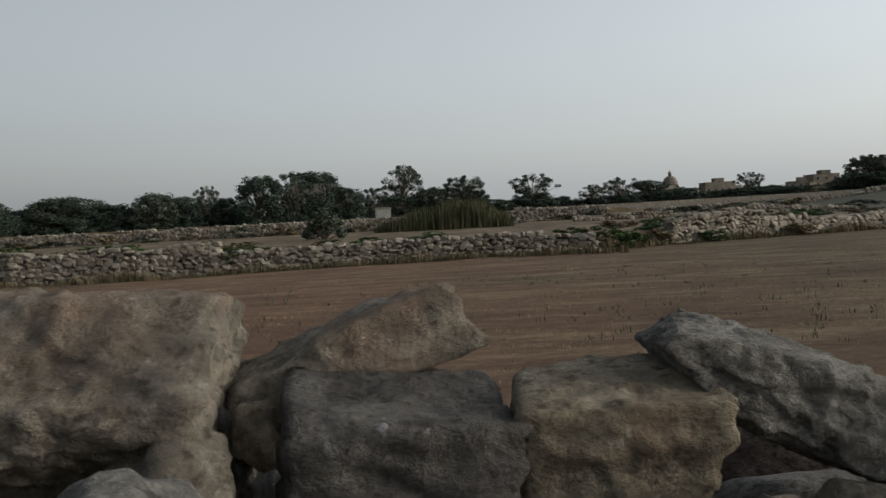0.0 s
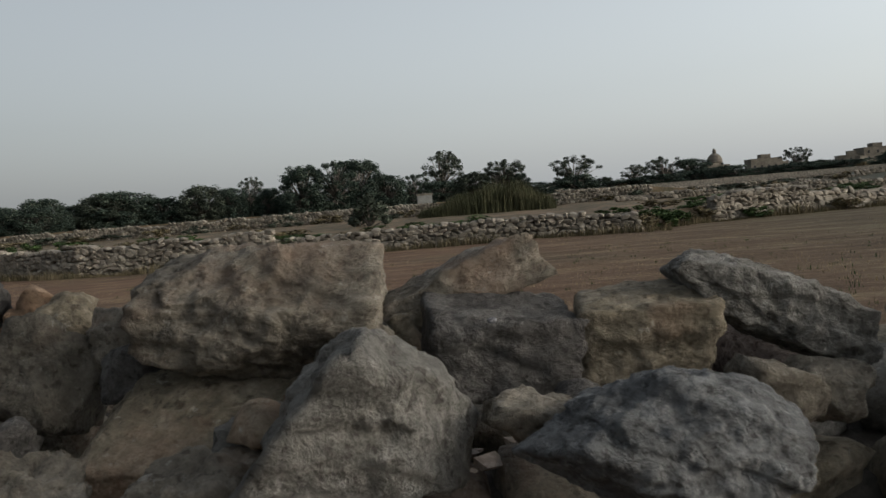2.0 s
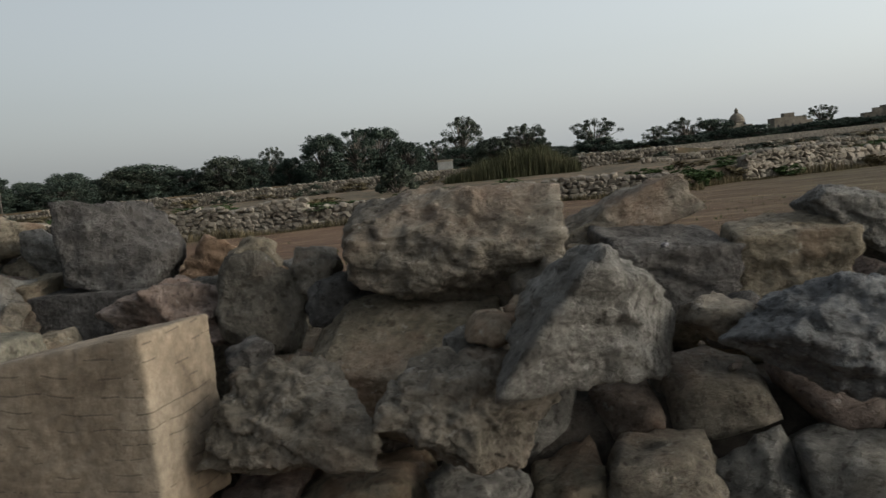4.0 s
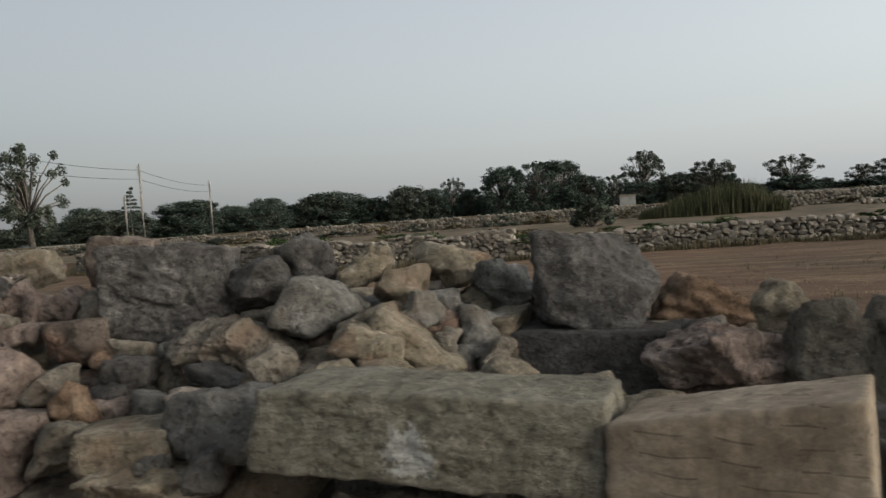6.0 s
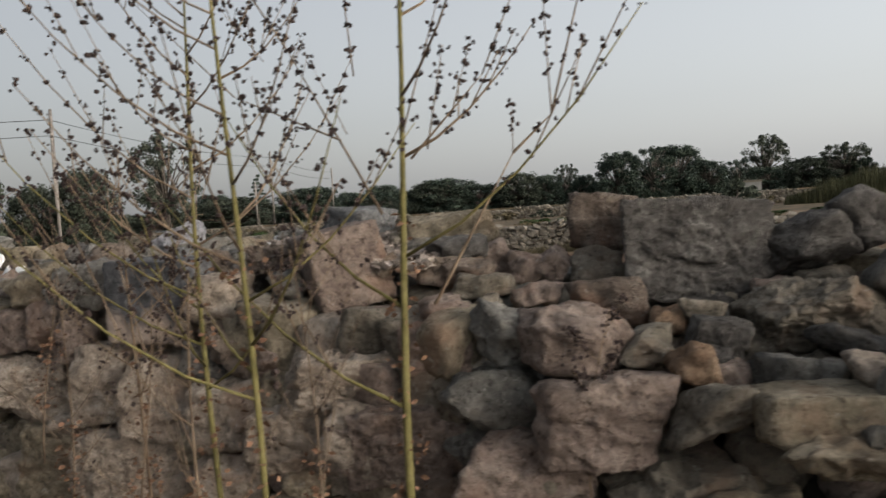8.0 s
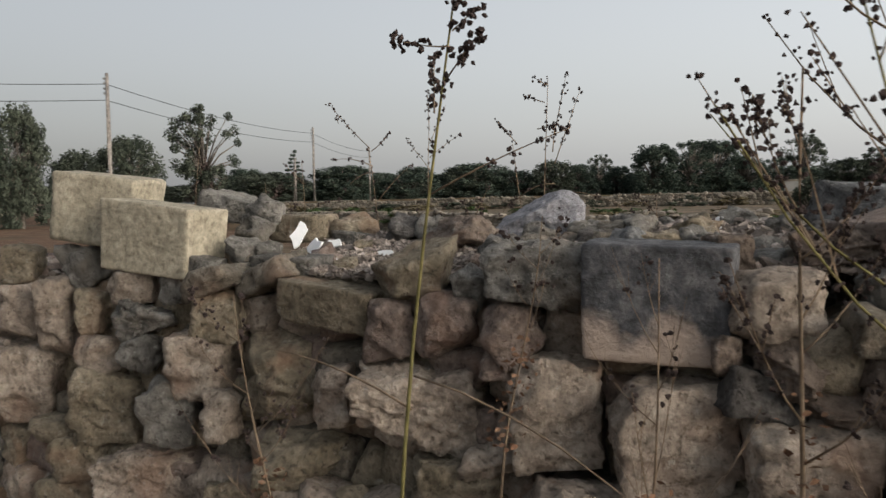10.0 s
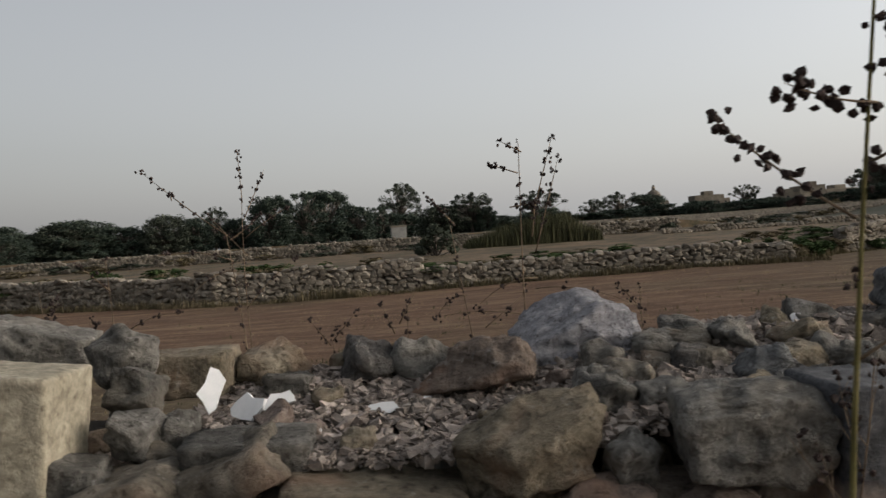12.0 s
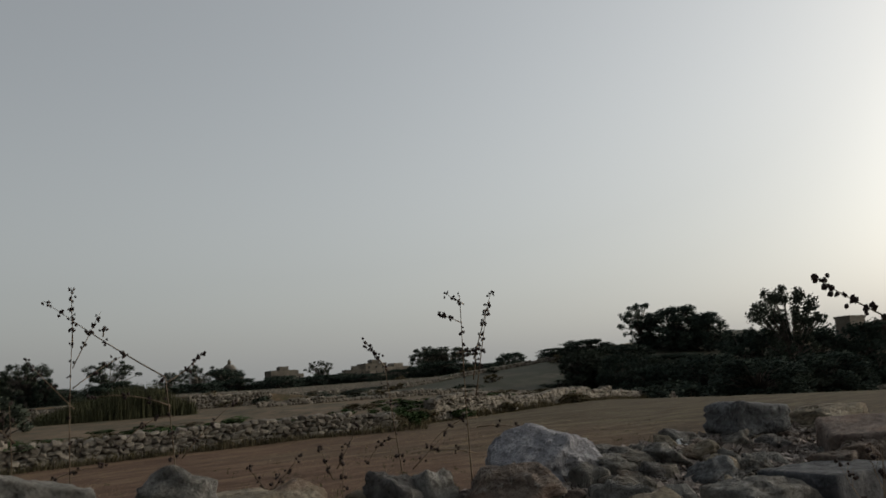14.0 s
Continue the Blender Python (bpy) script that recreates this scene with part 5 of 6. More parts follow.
def blades(name, label, material, spots, tall, width, spread, seed, category, per=5):
    """Grass, reeds or straw: bent narrow blades at many spots, as one stuff object."""
    rng = random.Random(seed)
    verts, faces = [], []
    for x, y, s in spots:
        z = height(x, y) - 0.02
        for _ in range(per):
            a = rng.uniform(0, 6.28)
            px, py = x + rng.uniform(-1, 1) * spread, y + rng.uniform(-1, 1) * spread
            h = tall * s * rng.uniform(0.5, 1.15)
            bx, by = math.cos(a) * h * 0.3 * rng.random(), math.sin(a) * h * 0.3 * rng.random()
            dx, dy = math.cos(a + 1.57) * width, math.sin(a + 1.57) * width
            k = len(verts)
            verts += [(px - dx, py - dy, z), (px + dx, py + dy, z), (px + bx * 0.4 + dx * 0.6, py + by * 0.4 + dy * 0.6, z + h * 0.6), (px + bx * 0.4 - dx * 0.6, py + by * 0.4 - dy * 0.6, z + h * 0.6), (px + bx, py + by, z + h)]
            faces += [(k, k + 1, k + 2, k + 3), (k + 3, k + 2, k + 4)]
    ob = new(name, mesh_of(name, verts, faces, material))
    tagged(ob, label, category, kind="stuff")


g_rng = random.Random(5)
reed_spots = []
for _ in range(5200):
    u = g_rng.random()
    edge = 0.5 + 0.35 * noise.noise(Vector((u * 6, 2.0, 0))) + 0.25 * noise.noise(Vector((u * 17, 5.0, 0)))
    reed_spots.append((-5.0 + 8.6 * u, 54 + g_rng.uniform(-2.0, 2.0), (0.42 + 0.6 * smooth01(0.0, 0.6, u) - 0.5 * smooth01(0.75, 1.0, u)) * smooth01(-0.25, 0.15, u) * (0.7 + 0.5 * edge) * g_rng.uniform(0.45, 1.15)))
blades("reed_bed", "dense bed of olive-brown reeds on the terrace", reed_mat, reed_spots, 1.9, 0.022, 0.4, 1, "reeds", 5)
edge_spots = [(x, field_edge(x) - 0.55 - 0.5 * g_rng.random() ** 2, g_rng.uniform(0.3, 1.0) * (0.35 + 0.9 * max(0.0, 0.5 + noise.noise(Vector((x * 0.4, 1, 2)))))) for x in (g_rng.uniform(-34, 40) for _ in range(5200))]
blades("dry_grass", "dry brown weeds along the foot of the field wall", scrub, edge_spots, 0.42, 0.012, 0.12, 2, "grass", 4)
stubble = []
while len(stubble) < 15000:
    y = 2.7 + 22 * g_rng.random() ** 1.5
    x = g_rng.uniform(-14, 8) + (y - 2.7) * g_rng.uniform(-0.55, 0.65)
    row = noise.noise(Vector((x * 0.16, (y + 0.16 * x) * 1.5, 6.0))) + 0.6 * noise.noise(Vector((x * 1.2, y * 1.2, 2.0)))
    if row > g_rng.uniform(-0.35, 0.55):
        stubble.append((x, y, g_rng.uniform(0.4, 1.1)))
blades("stubble", "short dry straw stubble on the field", straw, stubble, 0.055, 0.004, 0.1, 3, "stubble", 4)
green_spots = []
for _ in range(900):
    y = 3.0 + 16 * g_rng.random() ** 1.4
    green_spots.append((g_rng.uniform(-10, 8) + (y - 3) * g_rng.uniform(-0.4, 0.7), y, g_rng.uniform(0.4, 1.1)))
blades("weeds", "small green weeds between the stubble", leaf_green, green_spots, 0.1, 0.006, 0.07, 13, "weeds", 5)
back_spots = [(g_rng.uniform(-13, 3), 2.45 + 0.8 * g_rng.random(), g_rng.uniform(0.3, 1.0)) for _ in range(1500)]
foot = [(g_rng.uniform(-10.5, -6.8), 0.95 + 0.35 * g_rng.random(), g_rng.uniform(0.4, 1.2)) for _ in range(420)]
blades("weeds", "green and brown weeds at the foot of the wall", leaf_olive, foot, 0.16, 0.005, 0.06, 6, "weeds", 5)
blades("dry_grass", "dry grass at the foot of the wall", straw, [(x + 0.3, y - 0.1, s) for x, y, s in foot[:50]], 0.22, 0.003, 0.1, 7, "grass", 3)
blades("dry_grass", "dry yellow grass behind the rubble wall", straw, back_spots, 0.5, 0.003, 0.08, 4, "grass", 4)


# ---- dry seed plants ----
def dry_plant(x, y, z, tall, seed, lean=(0.0, 0.0), green=True, branches=9, thick=0.011, start=0.3, reach=0.45, heads=1.0, label="", rise=1.0, withered=False):
    """A dead tall weed: stem, upward branches with side twigs, and seed heads in whorls."""
    rng = random.Random(seed)
    root = new("dry_plant")
    tagged(root, label or "tall dry weed with dark seed heads in whorls", "plant", "dry weeds along the wall")
    root.matrix_basis = pose(x, y, z)
    main = []
    for i in range(9):
        f = i / 8
        main.append(Vector((lean[0] * f + 0.02 * math.sin(5 * f + seed), lean[1] * f + 0.02 * math.cos(4 * f + seed), tall * f)))
    mat_low = stem_green if green else stem_dry
    part_mesh("stem", mesh_of("stem", *tube(main, [thick * (1 - 0.75 * i / 8) for i in range(9)], 7), mat_low, True), root)
    spots = []

    def along(pts, f):
        k = min(int(f * (len(pts) - 1)), len(pts) - 2)
        return pts[k].lerp(pts[k + 1], f * (len(pts) - 1) - k)

    for b in range(branches):
        f = start + (0.95 - start) * (b + rng.uniform(0, 0.6)) / branches
        o = along(main, f)
        a = rng.uniform(0, 6.28)
        length = tall * reach * (1.15 - f) * rng.uniform(0.7, 1.2) + 0.08
        pts = [o + Vector((math.cos(a) * length * 0.72 * u, math.sin(a) * length * 0.72 * u, length * (0.5 * rise * u + 0.38 * u * u))) for u in (0, 0.25, 0.5, 0.75, 1)]
        r = thick * 0.42 * (1.1 - 0.5 * f)
        part_mesh("branch", mesh_of("branch", *tube(pts, [r, r * 0.85, r * 0.65, r * 0.5, r * 0.3], 5), stem_dry if f > 0.55 or not green else stem_green, True), root)
        for u in (0.34, 0.45, 0.56, 0.66, 0.75, 0.84, 0.92, 1.0):
            spots.append(along(pts, min(u, 0.999)))
        twigs = []
        for _ in range(3):
            p = along(pts, rng.uniform(0.3, 0.85))
            a2 = a + rng.uniform(-1.4, 1.4)
            l2 = length * rng.uniform(0.2, 0.4)
            q = [p + Vector((math.cos(a2) * l2 * 0.5 * u, math.sin(a2) * l2 * 0.5 * u, l2 * 0.85 * u)) for u in (0, 0.5, 1)]
            twigs.append(tube(q, [r * 0.5, r * 0.4, r * 0.25], 4))
            for u in (0.45, 0.72, 0.99):
                spots.append(along(q, u))
        for w in twigs:
            part_mesh("twig", mesh_of("twig", *w, stem_dry), root)
    for f in (0.72, 0.78, 0.83, 0.88, 0.92, 0.96, 0.999):
        spots.append(along(main, f))
    v0 = np.array(ICO_V)
    verts, faces = [], []
    for s in spots:
        if rng.random() > heads:
            continue
        for _ in range(rng.choice((2, 3, 3, 4))):
            rad = rng.uniform(0.0035, 0.0078)
            c = np.array(s[:]) + np.array([rng.gauss(0, 0.0095) for _ in range(3)])
            k = len(verts)
            q = v0 * rad * np.array([[rng.uniform(0.45, 1.7)] for _ in v0])
            verts += (q + c).tolist()
            faces += [tuple(i + k for i in g) for g in ICO]
    if withered:
        dead = [leaves_on(rng, along(main, f)[:], (0.07, 0.07, 0.06), 14, 0.012) for f in (0.28, 0.33, 0.38, 0.43, 0.48, 0.53, 0.58)]
        ob = part_mesh("withered_foliage", mesh_of("withered_foliage", *joined(dead), dead_leaf), root, "curled brown dead leaves")
        ob["kind"] = "stuff"
    if verts:
        ob = part_mesh("seed_spray", mesh_of("seed_spray", verts, faces, seed_mat), root, "dark brown dry seed heads")
        ob["kind"] = "stuff"
    return root


def long_branch(root, a, b, bend, r=0.004, at=(), big=1.0, seed=1):
    """A bare side branch of a weed, from a to b in the plant's own space."""
    pts = [Vector(a).lerp(Vector(b), u) + Vector((0, 0, bend * 4 * u * (1 - u))) for u in (0, 0.2, 0.4, 0.6, 0.8, 1)]
    part_mesh("branch", mesh_of("branch", *tube(pts, [r, r * 0.9, r * 0.8, r * 0.7, r * 0.5, r * 0.3], 5), stem_dry, True), root)
    if not at:
        return
    rng = random.Random(seed)
    v0 = np.array(ICO_V)
    verts, faces = [], []
    for u in at:
        c = Vector(a).lerp(Vector(b), u) + Vector((0, 0, bend * 4 * u * (1 - u)))
        for _ in range(rng.choice((4, 5, 6))):
            q = v0 * 0.0064 * big * np.array([[rng.uniform(0.45, 1.7)] for _ in v0])
            q = q @ np.array(pose(0, 0, 0, rng.uniform(0, 180), rng.uniform(0, 180), 0).to_3x3())
            k = len(verts)
            verts += (q + np.array(c[:]) + np.array([rng.gauss(0, 0.009 * big) for _ in range(3)])).tolist()
            faces += [tuple(i + k for i in g) for g in ICO]
    ob = part_mesh("seed_spray", mesh_of("seed_spray", verts, faces, seed_mat), root, "dark brown dry seed heads")
    ob["kind"] = "stuff"


ICO = unit_ball(1)[1]
ICO_V = unit_ball(1)[0]
weed = dry_plant(-4.68, 0.75, 0.0, 2.75, 3, (0.02, 0.05), True, 7, 0.018, 0.36, 0.52, rise=0.55, withered=True)
long_branch(weed, (0.109, 0.020, 1.348), (0.300, 0.270, 1.807), 0.0, 0.0062, (), 0.95, 201)
long_branch(weed, (0.300, 0.270, 1.807), (0.405, 0.370, 1.930), 0.0, 0.0055, (0.6,), 0.95, 202)
long_branch(weed, (0.405, 0.370, 1.930), (0.552, 0.500, 2.559), 0.0, 0.0045, (0.3, 0.45, 0.6, 0.7, 0.8, 0.9), 0.95, 203)
long_branch(weed, (0.405, 0.370, 1.930), (0.388, 0.400, 2.408), 0.0, 0.003, (0.3, 0.42, 0.55, 0.68, 0.8, 0.92), 0.95, 204)
long_branch(weed, (0.300, 0.270, 1.807), (0.304, 0.270, 1.965), 0.0, 0.002, (0.5, 0.75, 0.98), 0.95, 205)
long_branch(weed, (-0.073, 0.050, 1.637), (-0.504, 0.200, 2.245), 0.0, 0.005, (0.5, 0.7, 0.85, 1), 0.95, 206)
long_branch(weed, (-0.504, 0.200, 2.245), (-0.874, 0.250, 2.757), 0.0, 0.004, (0.2, 0.4, 0.55, 0.7, 0.85, 1), 0.95, 207)
long_branch(weed, (0.043, 0.050, 1.802), (0.237, 0.200, 2.058), 0.0, 0.0045, (0.55, 0.75, 0.95), 0.95, 208)
long_branch(weed, (0.237, 0.200, 2.058), (0.403, 0.250, 2.443), 0.0, 0.003, (0.2, 0.35, 0.5, 0.65, 0.8, 0.95), 0.95, 209)
long_branch(weed, (0.158, 0.130, 1.946), (0.224, 0.150, 2.161), 0.0, 0.002, (0.5, 0.7, 0.85, 1), 0.95, 210)
long_branch(weed, (-0.241, 0.100, 1.891), (-0.755, 0.200, 2.108), 0.0, 0.004, (0.3, 0.5, 0.7, 0.9), 0.95, 211)
long_branch(weed, (-0.755, 0.200, 2.108), (-1.277, 0.250, 2.559), 0.0, 0.003, (0.2, 0.4, 0.6, 0.8, 1), 0.95, 212)
long_branch(weed, (-0.175, 0.100, 2.093), (-0.235, 0.150, 2.530), 0.0, 0.003, (0.2, 0.4, 0.55, 0.7, 0.85, 1), 0.95, 213)
long_branch(weed, (0.141, -0.030, 1.819), (0.221, -0.050, 2.113), 0.0, 0.003, (0.3, 0.5, 0.65, 0.8, 0.95), 0.95, 214)
long_branch(weed, (0.046, 0.000, 1.880), (0.206, 0.050, 2.373), 0.0, 0.003, (0.2, 0.35, 0.5, 0.65, 0.8, 0.95), 0.95, 215)
long_branch(weed, (-0.215, 0.100, 1.908), (-0.368, 0.150, 2.161), 0.0, 0.002, (0.4, 0.6, 0.8, 1), 0.95, 216)
long_branch(weed, (-0.624, 0.220, 2.222), (-0.867, 0.250, 2.495), 0.0, 0.002, (0.4, 0.6, 0.8, 1), 0.95, 217)
dry_plant(-5.47, 0.78, 0.0, 2.6, 8, (-0.05, 0.02), True, 17, 0.014, 0.4, 0.54, rise=0.55, withered=True)
dry_plant(-5.0, 0.4, 0.0, 2.6, 12, (-0.03, 0.02), True, 15, 0.014, 0.42, 0.52, rise=0.55, withered=True)
tall_weed = dry_plant(-6.98, 0.68, 0.0, 2.5, 21, (0.25, 0.06), True, 0, 0.0085, 0.9, 0.2, 0.85)
long_branch(tall_weed, (0.17, 0.05, 1.9), (0.038, 0.309, 2.113), -0.01, 0.003, (0.3, 0.42, 0.55, 0.68, 0.8, 0.9, 0.99), 1.2, 2)
long_branch(tall_weed, (0.2, 0.06, 1.985), (0.376, -0.082, 2.076), 0.004, 0.003, (0.02, 0.42, 0.52, 0.66, 0.8, 0.92, 0.99), 1.2, 3)
long_branch(tall_weed, (0.22, 0.06, 2.08), (0.056, 0.019, 2.113), -0.008, 0.0025, (0.0, 0.42, 0.68, 0.82, 0.9, 0.99), 1.2, 4)
long_branch(tall_weed, (0.23, 0.05, 2.12), (0.3, 0.076, 2.185), 0.0, 0.0025, (0.2, 0.45, 0.65, 0.85, 0.99), 1.2, 5)
long_branch(tall_weed, (0.24, 0.05, 2.19), (0.28, 0.06, 2.26), 0.0, 0.0025, (0.1, 0.4, 0.7, 0.95), 1.2, 6)
long_branch(tall_weed, (0.15, 0.05, 1.67), (0.55, 0.1, 1.84), 0.01, 0.003, (0.45, 0.6, 0.8, 0.97), 1.0, 7)
long_branch(tall_weed, (0.1, 0.03, 1.15), (0.85, 0.0, 0.8), 0.06)
long_branch(tall_weed, (0.09, 0.03, 1.05), (-0.42, 0.0, 1.2), 0.03)
dry_plant(-5.9, 0.8, 0.0, 1.95, 25, (0.05, 0.0), False, 7, 0.01, 0.5, 0.3, withered=True)
dry_plant(-5.25, 0.45, 0.0, 1.5, 26, (0.1, -0.1), False, 8, 0.008, 0.4, 0.4, 0.08, "brown dry weed with curled leaves", withered=True)
dry_plant(-4.2, 1.0, 0.55, 0.75, 27, (0.1, -0.02), False, 4, 0.004, 0.6, 0.2, 0.5, "thin brown dry weed")
dry_plant(-5.7, 0.55, 0.0, 1.4, 28, (0.15, 0.0), False, 8, 0.006, 0.35, 0.4, 0.08, "brown dry weed with curled leaves", withered=True)
dry_plant(-4.85, 0.55, 0.0, 1.55, 29, (-0.1, 0.0), False, 8, 0.006, 0.35, 0.4, 0.08, "brown dry weed with curled leaves", withered=True)
dry_plant(-6.3, 0.75, 0.0, 1.5, 30, (0.12, 0.0), False, 8, 0.006, 0.4, 0.42, 0.08, "brown dry weed with curled leaves", withered=True)
dry_plant(-7.4, 0.8, 0.0, 1.35, 44, (-0.2, 0.0), False, 7, 0.006, 0.4, 0.42, 0.3, "brown dry weed with curled leaves", withered=True)
weed = dry_plant(-8.23, 2.80, 0.28, 1.70, 61, (-0.10, 0.0), False, 0, 0.006, 0.6, 0.3, 0.9, "slender dry weed with dark seed heads behind the wall")
long_branch(weed, (-0.10, 0.00, 1.70), (-0.507, 0.165, 2.014), -0.010, 0.003, (0.35, 0.5, 0.62, 0.74, 0.86, 0.97), 0.85, 61)
long_branch(weed, (-0.32, 0.00, 1.860), (-0.32, -0.02, 1.900), 0.000, 0.003, (0.9,), 0.85, 64)
long_branch(weed, (-0.09, 0.00, 1.680), (0.05, 0.00, 1.790), -0.010, 0.003, (0.5, 0.7, 0.85, 0.98), 0.85, 65)
long_branch(weed, (-0.04, 0.00, 1.390), (0.16, 0.02, 1.580), 0.010, 0.003, (0.3, 0.6, 1.040), 0.85, 66)
long_branch(weed, (-0.07, 0.00, 1.550), (-0.26, -0.02, 1.460), 0.030, 0.003, (0.3, 0.6, 1.040), 0.85, 67)
long_branch(weed, (-0.08, 0.00, 1.590), (-0.35, 0.00, 1.640), 0.020, 0.003, (0.3, 0.6, 1.040), 0.85, 68)
weed = dry_plant(-8.5, 3.95, 0.28, 2.0, 64, (-0.03, 0.0), False, 0, 0.006, 0.6, 0.3, 0.9, "slender dry weed with dark seed heads behind the wall")
long_branch(weed, (-0.03, 0.0, 1.9), (-0.04, 0.0, 2.2), 0.0, 0.003, (0.3, 0.5, 0.65, 0.8, 0.95), 1.0, 62)
long_branch(weed, (-0.03, 0.0, 1.8), (0.1, 0.02, 2.08), 0.0, 0.003, (0.4, 0.6, 0.75, 0.9), 1.0, 63)
long_branch(weed, (-0.03, 0.0, 1.7), (0.22, 0.02, 1.86), 0.01, 0.003, (0.4, 0.6, 0.8, 0.98), 1.0, 163)
long_branch(weed, (-0.02, 0.0, 1.6), (-0.24, 0.02, 1.85), 0.0, 0.003, (0.5, 0.7, 0.85, 0.98), 1.0, 164)
weed = dry_plant(-7.10, 2.55, 0.28, 1.98, 71, (-0.03, 0.0), False, 0, 0.006, 0.6, 0.3, 0.9, "slender dry weed with dark seed heads behind the wall")
long_branch(weed, (0.01, 0.00, 1.610), (0.03, -0.02, 1.760), 0.000, 0.003, (0.5, 0.7, 0.85, 0.98), 0.85, 71)
long_branch(weed, (-0.03, 0.00, 1.860), (-0.14, 0.00, 1.900), 0.000, 0.003, (0.5, 0.7, 0.85, 0.98), 0.85, 72)
long_branch(weed, (-0.01, 0.00, 1.940), (-0.09, 0.02, 1.990), 0.000, 0.003, (0.3, 0.6, 1.040), 0.85, 73)
long_branch(weed, (-0.07, 0.00, 1.730), (0.04, -0.02, 1.740), 0.000, 0.003, (0.5, 0.7, 0.85, 0.98), 0.85, 74)
long_branch(weed, (0.01, 0.00, 1.410), (0.39, 0.00, 1.320), 0.030, 0.003, (0.3, 0.6, 1.040), 0.85, 75)
long_branch(weed, (0.02, 0.00, 1.450), (-0.21, 0.02, 1.360), 0.030, 0.003, (0.3, 0.6, 1.040), 0.85, 76)
long_branch(weed, (0.00, 0.00, 1.300), (-0.35, -0.02, 1.330), 0.020, 0.003, (0.3, 0.6, 1.040), 0.85, 77)
long_branch(weed, (0.02, 0.0, 1.55), (0.14, 0.05, 1.92), 0.0, 0.003, (0.3, 0.5, 0.7, 0.85, 0.98), 0.9, 77)
long_branch(weed, (0.02, 0.0, 1.7), (0.1, -0.05, 1.98), 0.0, 0.003, (0.3, 0.5, 0.7, 0.85, 0.98), 0.9, 78)
weed = dry_plant(-7.24, 2.80, 0.28, 1.68, 81, (-0.14, 0.0), False, 0, 0.006, 0.6, 0.3, 0.9, "slender dry weed with dark seed heads behind the wall")
long_branch(weed, (-0.14, 0.00, 1.680), (-0.25, -0.02, 1.810), 0.000, 0.003, (0.35, 0.5, 0.62, 0.74, 0.86, 0.97), 0.85, 81)
long_branch(weed, (-0.04, 0.00, 1.240), (0.13, 0.00, 1.370), 0.000, 0.003, (0.3, 0.6, 1.040), 0.85, 82)
long_branch(weed, (-0.11, 0.00, 1.380), (-0.24, 0.02, 1.300), 0.030, 0.003, (0.3, 0.6, 1.040), 0.85, 83)
weed = dry_plant(-7.67, 2.80, 0.28, 1.36, 91, (0.05, 0.0), False, 0, 0.006, 0.6, 0.3, 0.9, "slender dry weed with dark seed heads behind the wall")
long_branch(weed, (0.03, 0.00, 1.280), (0.12, -0.02, 1.440), 0.000, 0.003, (0.3, 0.6, 1.040), 0.85, 91)
long_branch(weed, (0.01, 0.00, 1.240), (-0.04, 0.00, 1.370), 0.000, 0.003, (0.3, 0.6, 1.040), 0.85, 92)
weed = dry_plant(-7.95, 2.80, 0.28, 1.29, 95, (0.05, 0.0), False, 0, 0.006, 0.6, 0.3, 0.9, "slender dry weed with dark seed heads behind the wall")
long_branch(weed, (0.03, 0.00, 1.230), (0.13, -0.02, 1.340), 0.000, 0.003, (0.3, 0.6, 1.040), 0.85, 95)
long_branch(weed, (0.02, 0.00, 1.210), (-0.06, 0.00, 1.320), 0.000, 0.003, (0.3, 0.6, 1.040), 0.85, 96)
weed = dry_plant(-8.74, 2.80, 0.28, 1.64, 97, (-0.13, 0.0), False, 0, 0.006, 0.6, 0.3, 0.9, "slender dry weed with dark seed heads behind the wall")
long_branch(weed, (-0.09, 0.00, 1.500), (-0.20, -0.02, 1.610), 0.000, 0.003, (0.3, 0.6, 1.040), 0.85, 97)
long_branch(weed, (-0.03, 0.00, 1.330), (0.18, 0.00, 1.390), 0.020, 0.003, (0.3, 0.6, 1.040), 0.85, 98)
weed = dry_plant(-6.68, 2.80, 0.28, 1.38, 99, (0.06, 0.0), False, 0, 0.006, 0.6, 0.3, 0.9, "slender dry weed with dark seed heads behind the wall")
long_branch(weed, (0.04, 0.00, 1.300), (-0.03, -0.02, 1.380), 0.000, 0.003, (0.3, 0.6, 1.040), 0.85, 99)
for px, py, tall, seed, lx in ((-7.5, 2.7, 1.0, 35, -0.1), (-7.95, 2.75, 0.95, 36, 0.05), (-9.0, 2.8, 1.5, 37, -0.1), (-6.7, 2.9, 1.0, 38, 0.1), (-9.8, 2.8, 1.75, 39, 0.1)):
    dry_plant(px, py, 0.3, tall, seed, (lx, 0.0), False, 5, 0.005, 0.5, 0.36, 0.6, "slender dry weed with dark seed heads behind the wall", 0.4)
dry_plant(-6.75, 1.05, 0.6, 1.0, 41, (0.12, 0.0), False, 5, 0.005, 0.6, 0.3, 0.15, "slender brown dry weed growing from the wall face", withered=True)



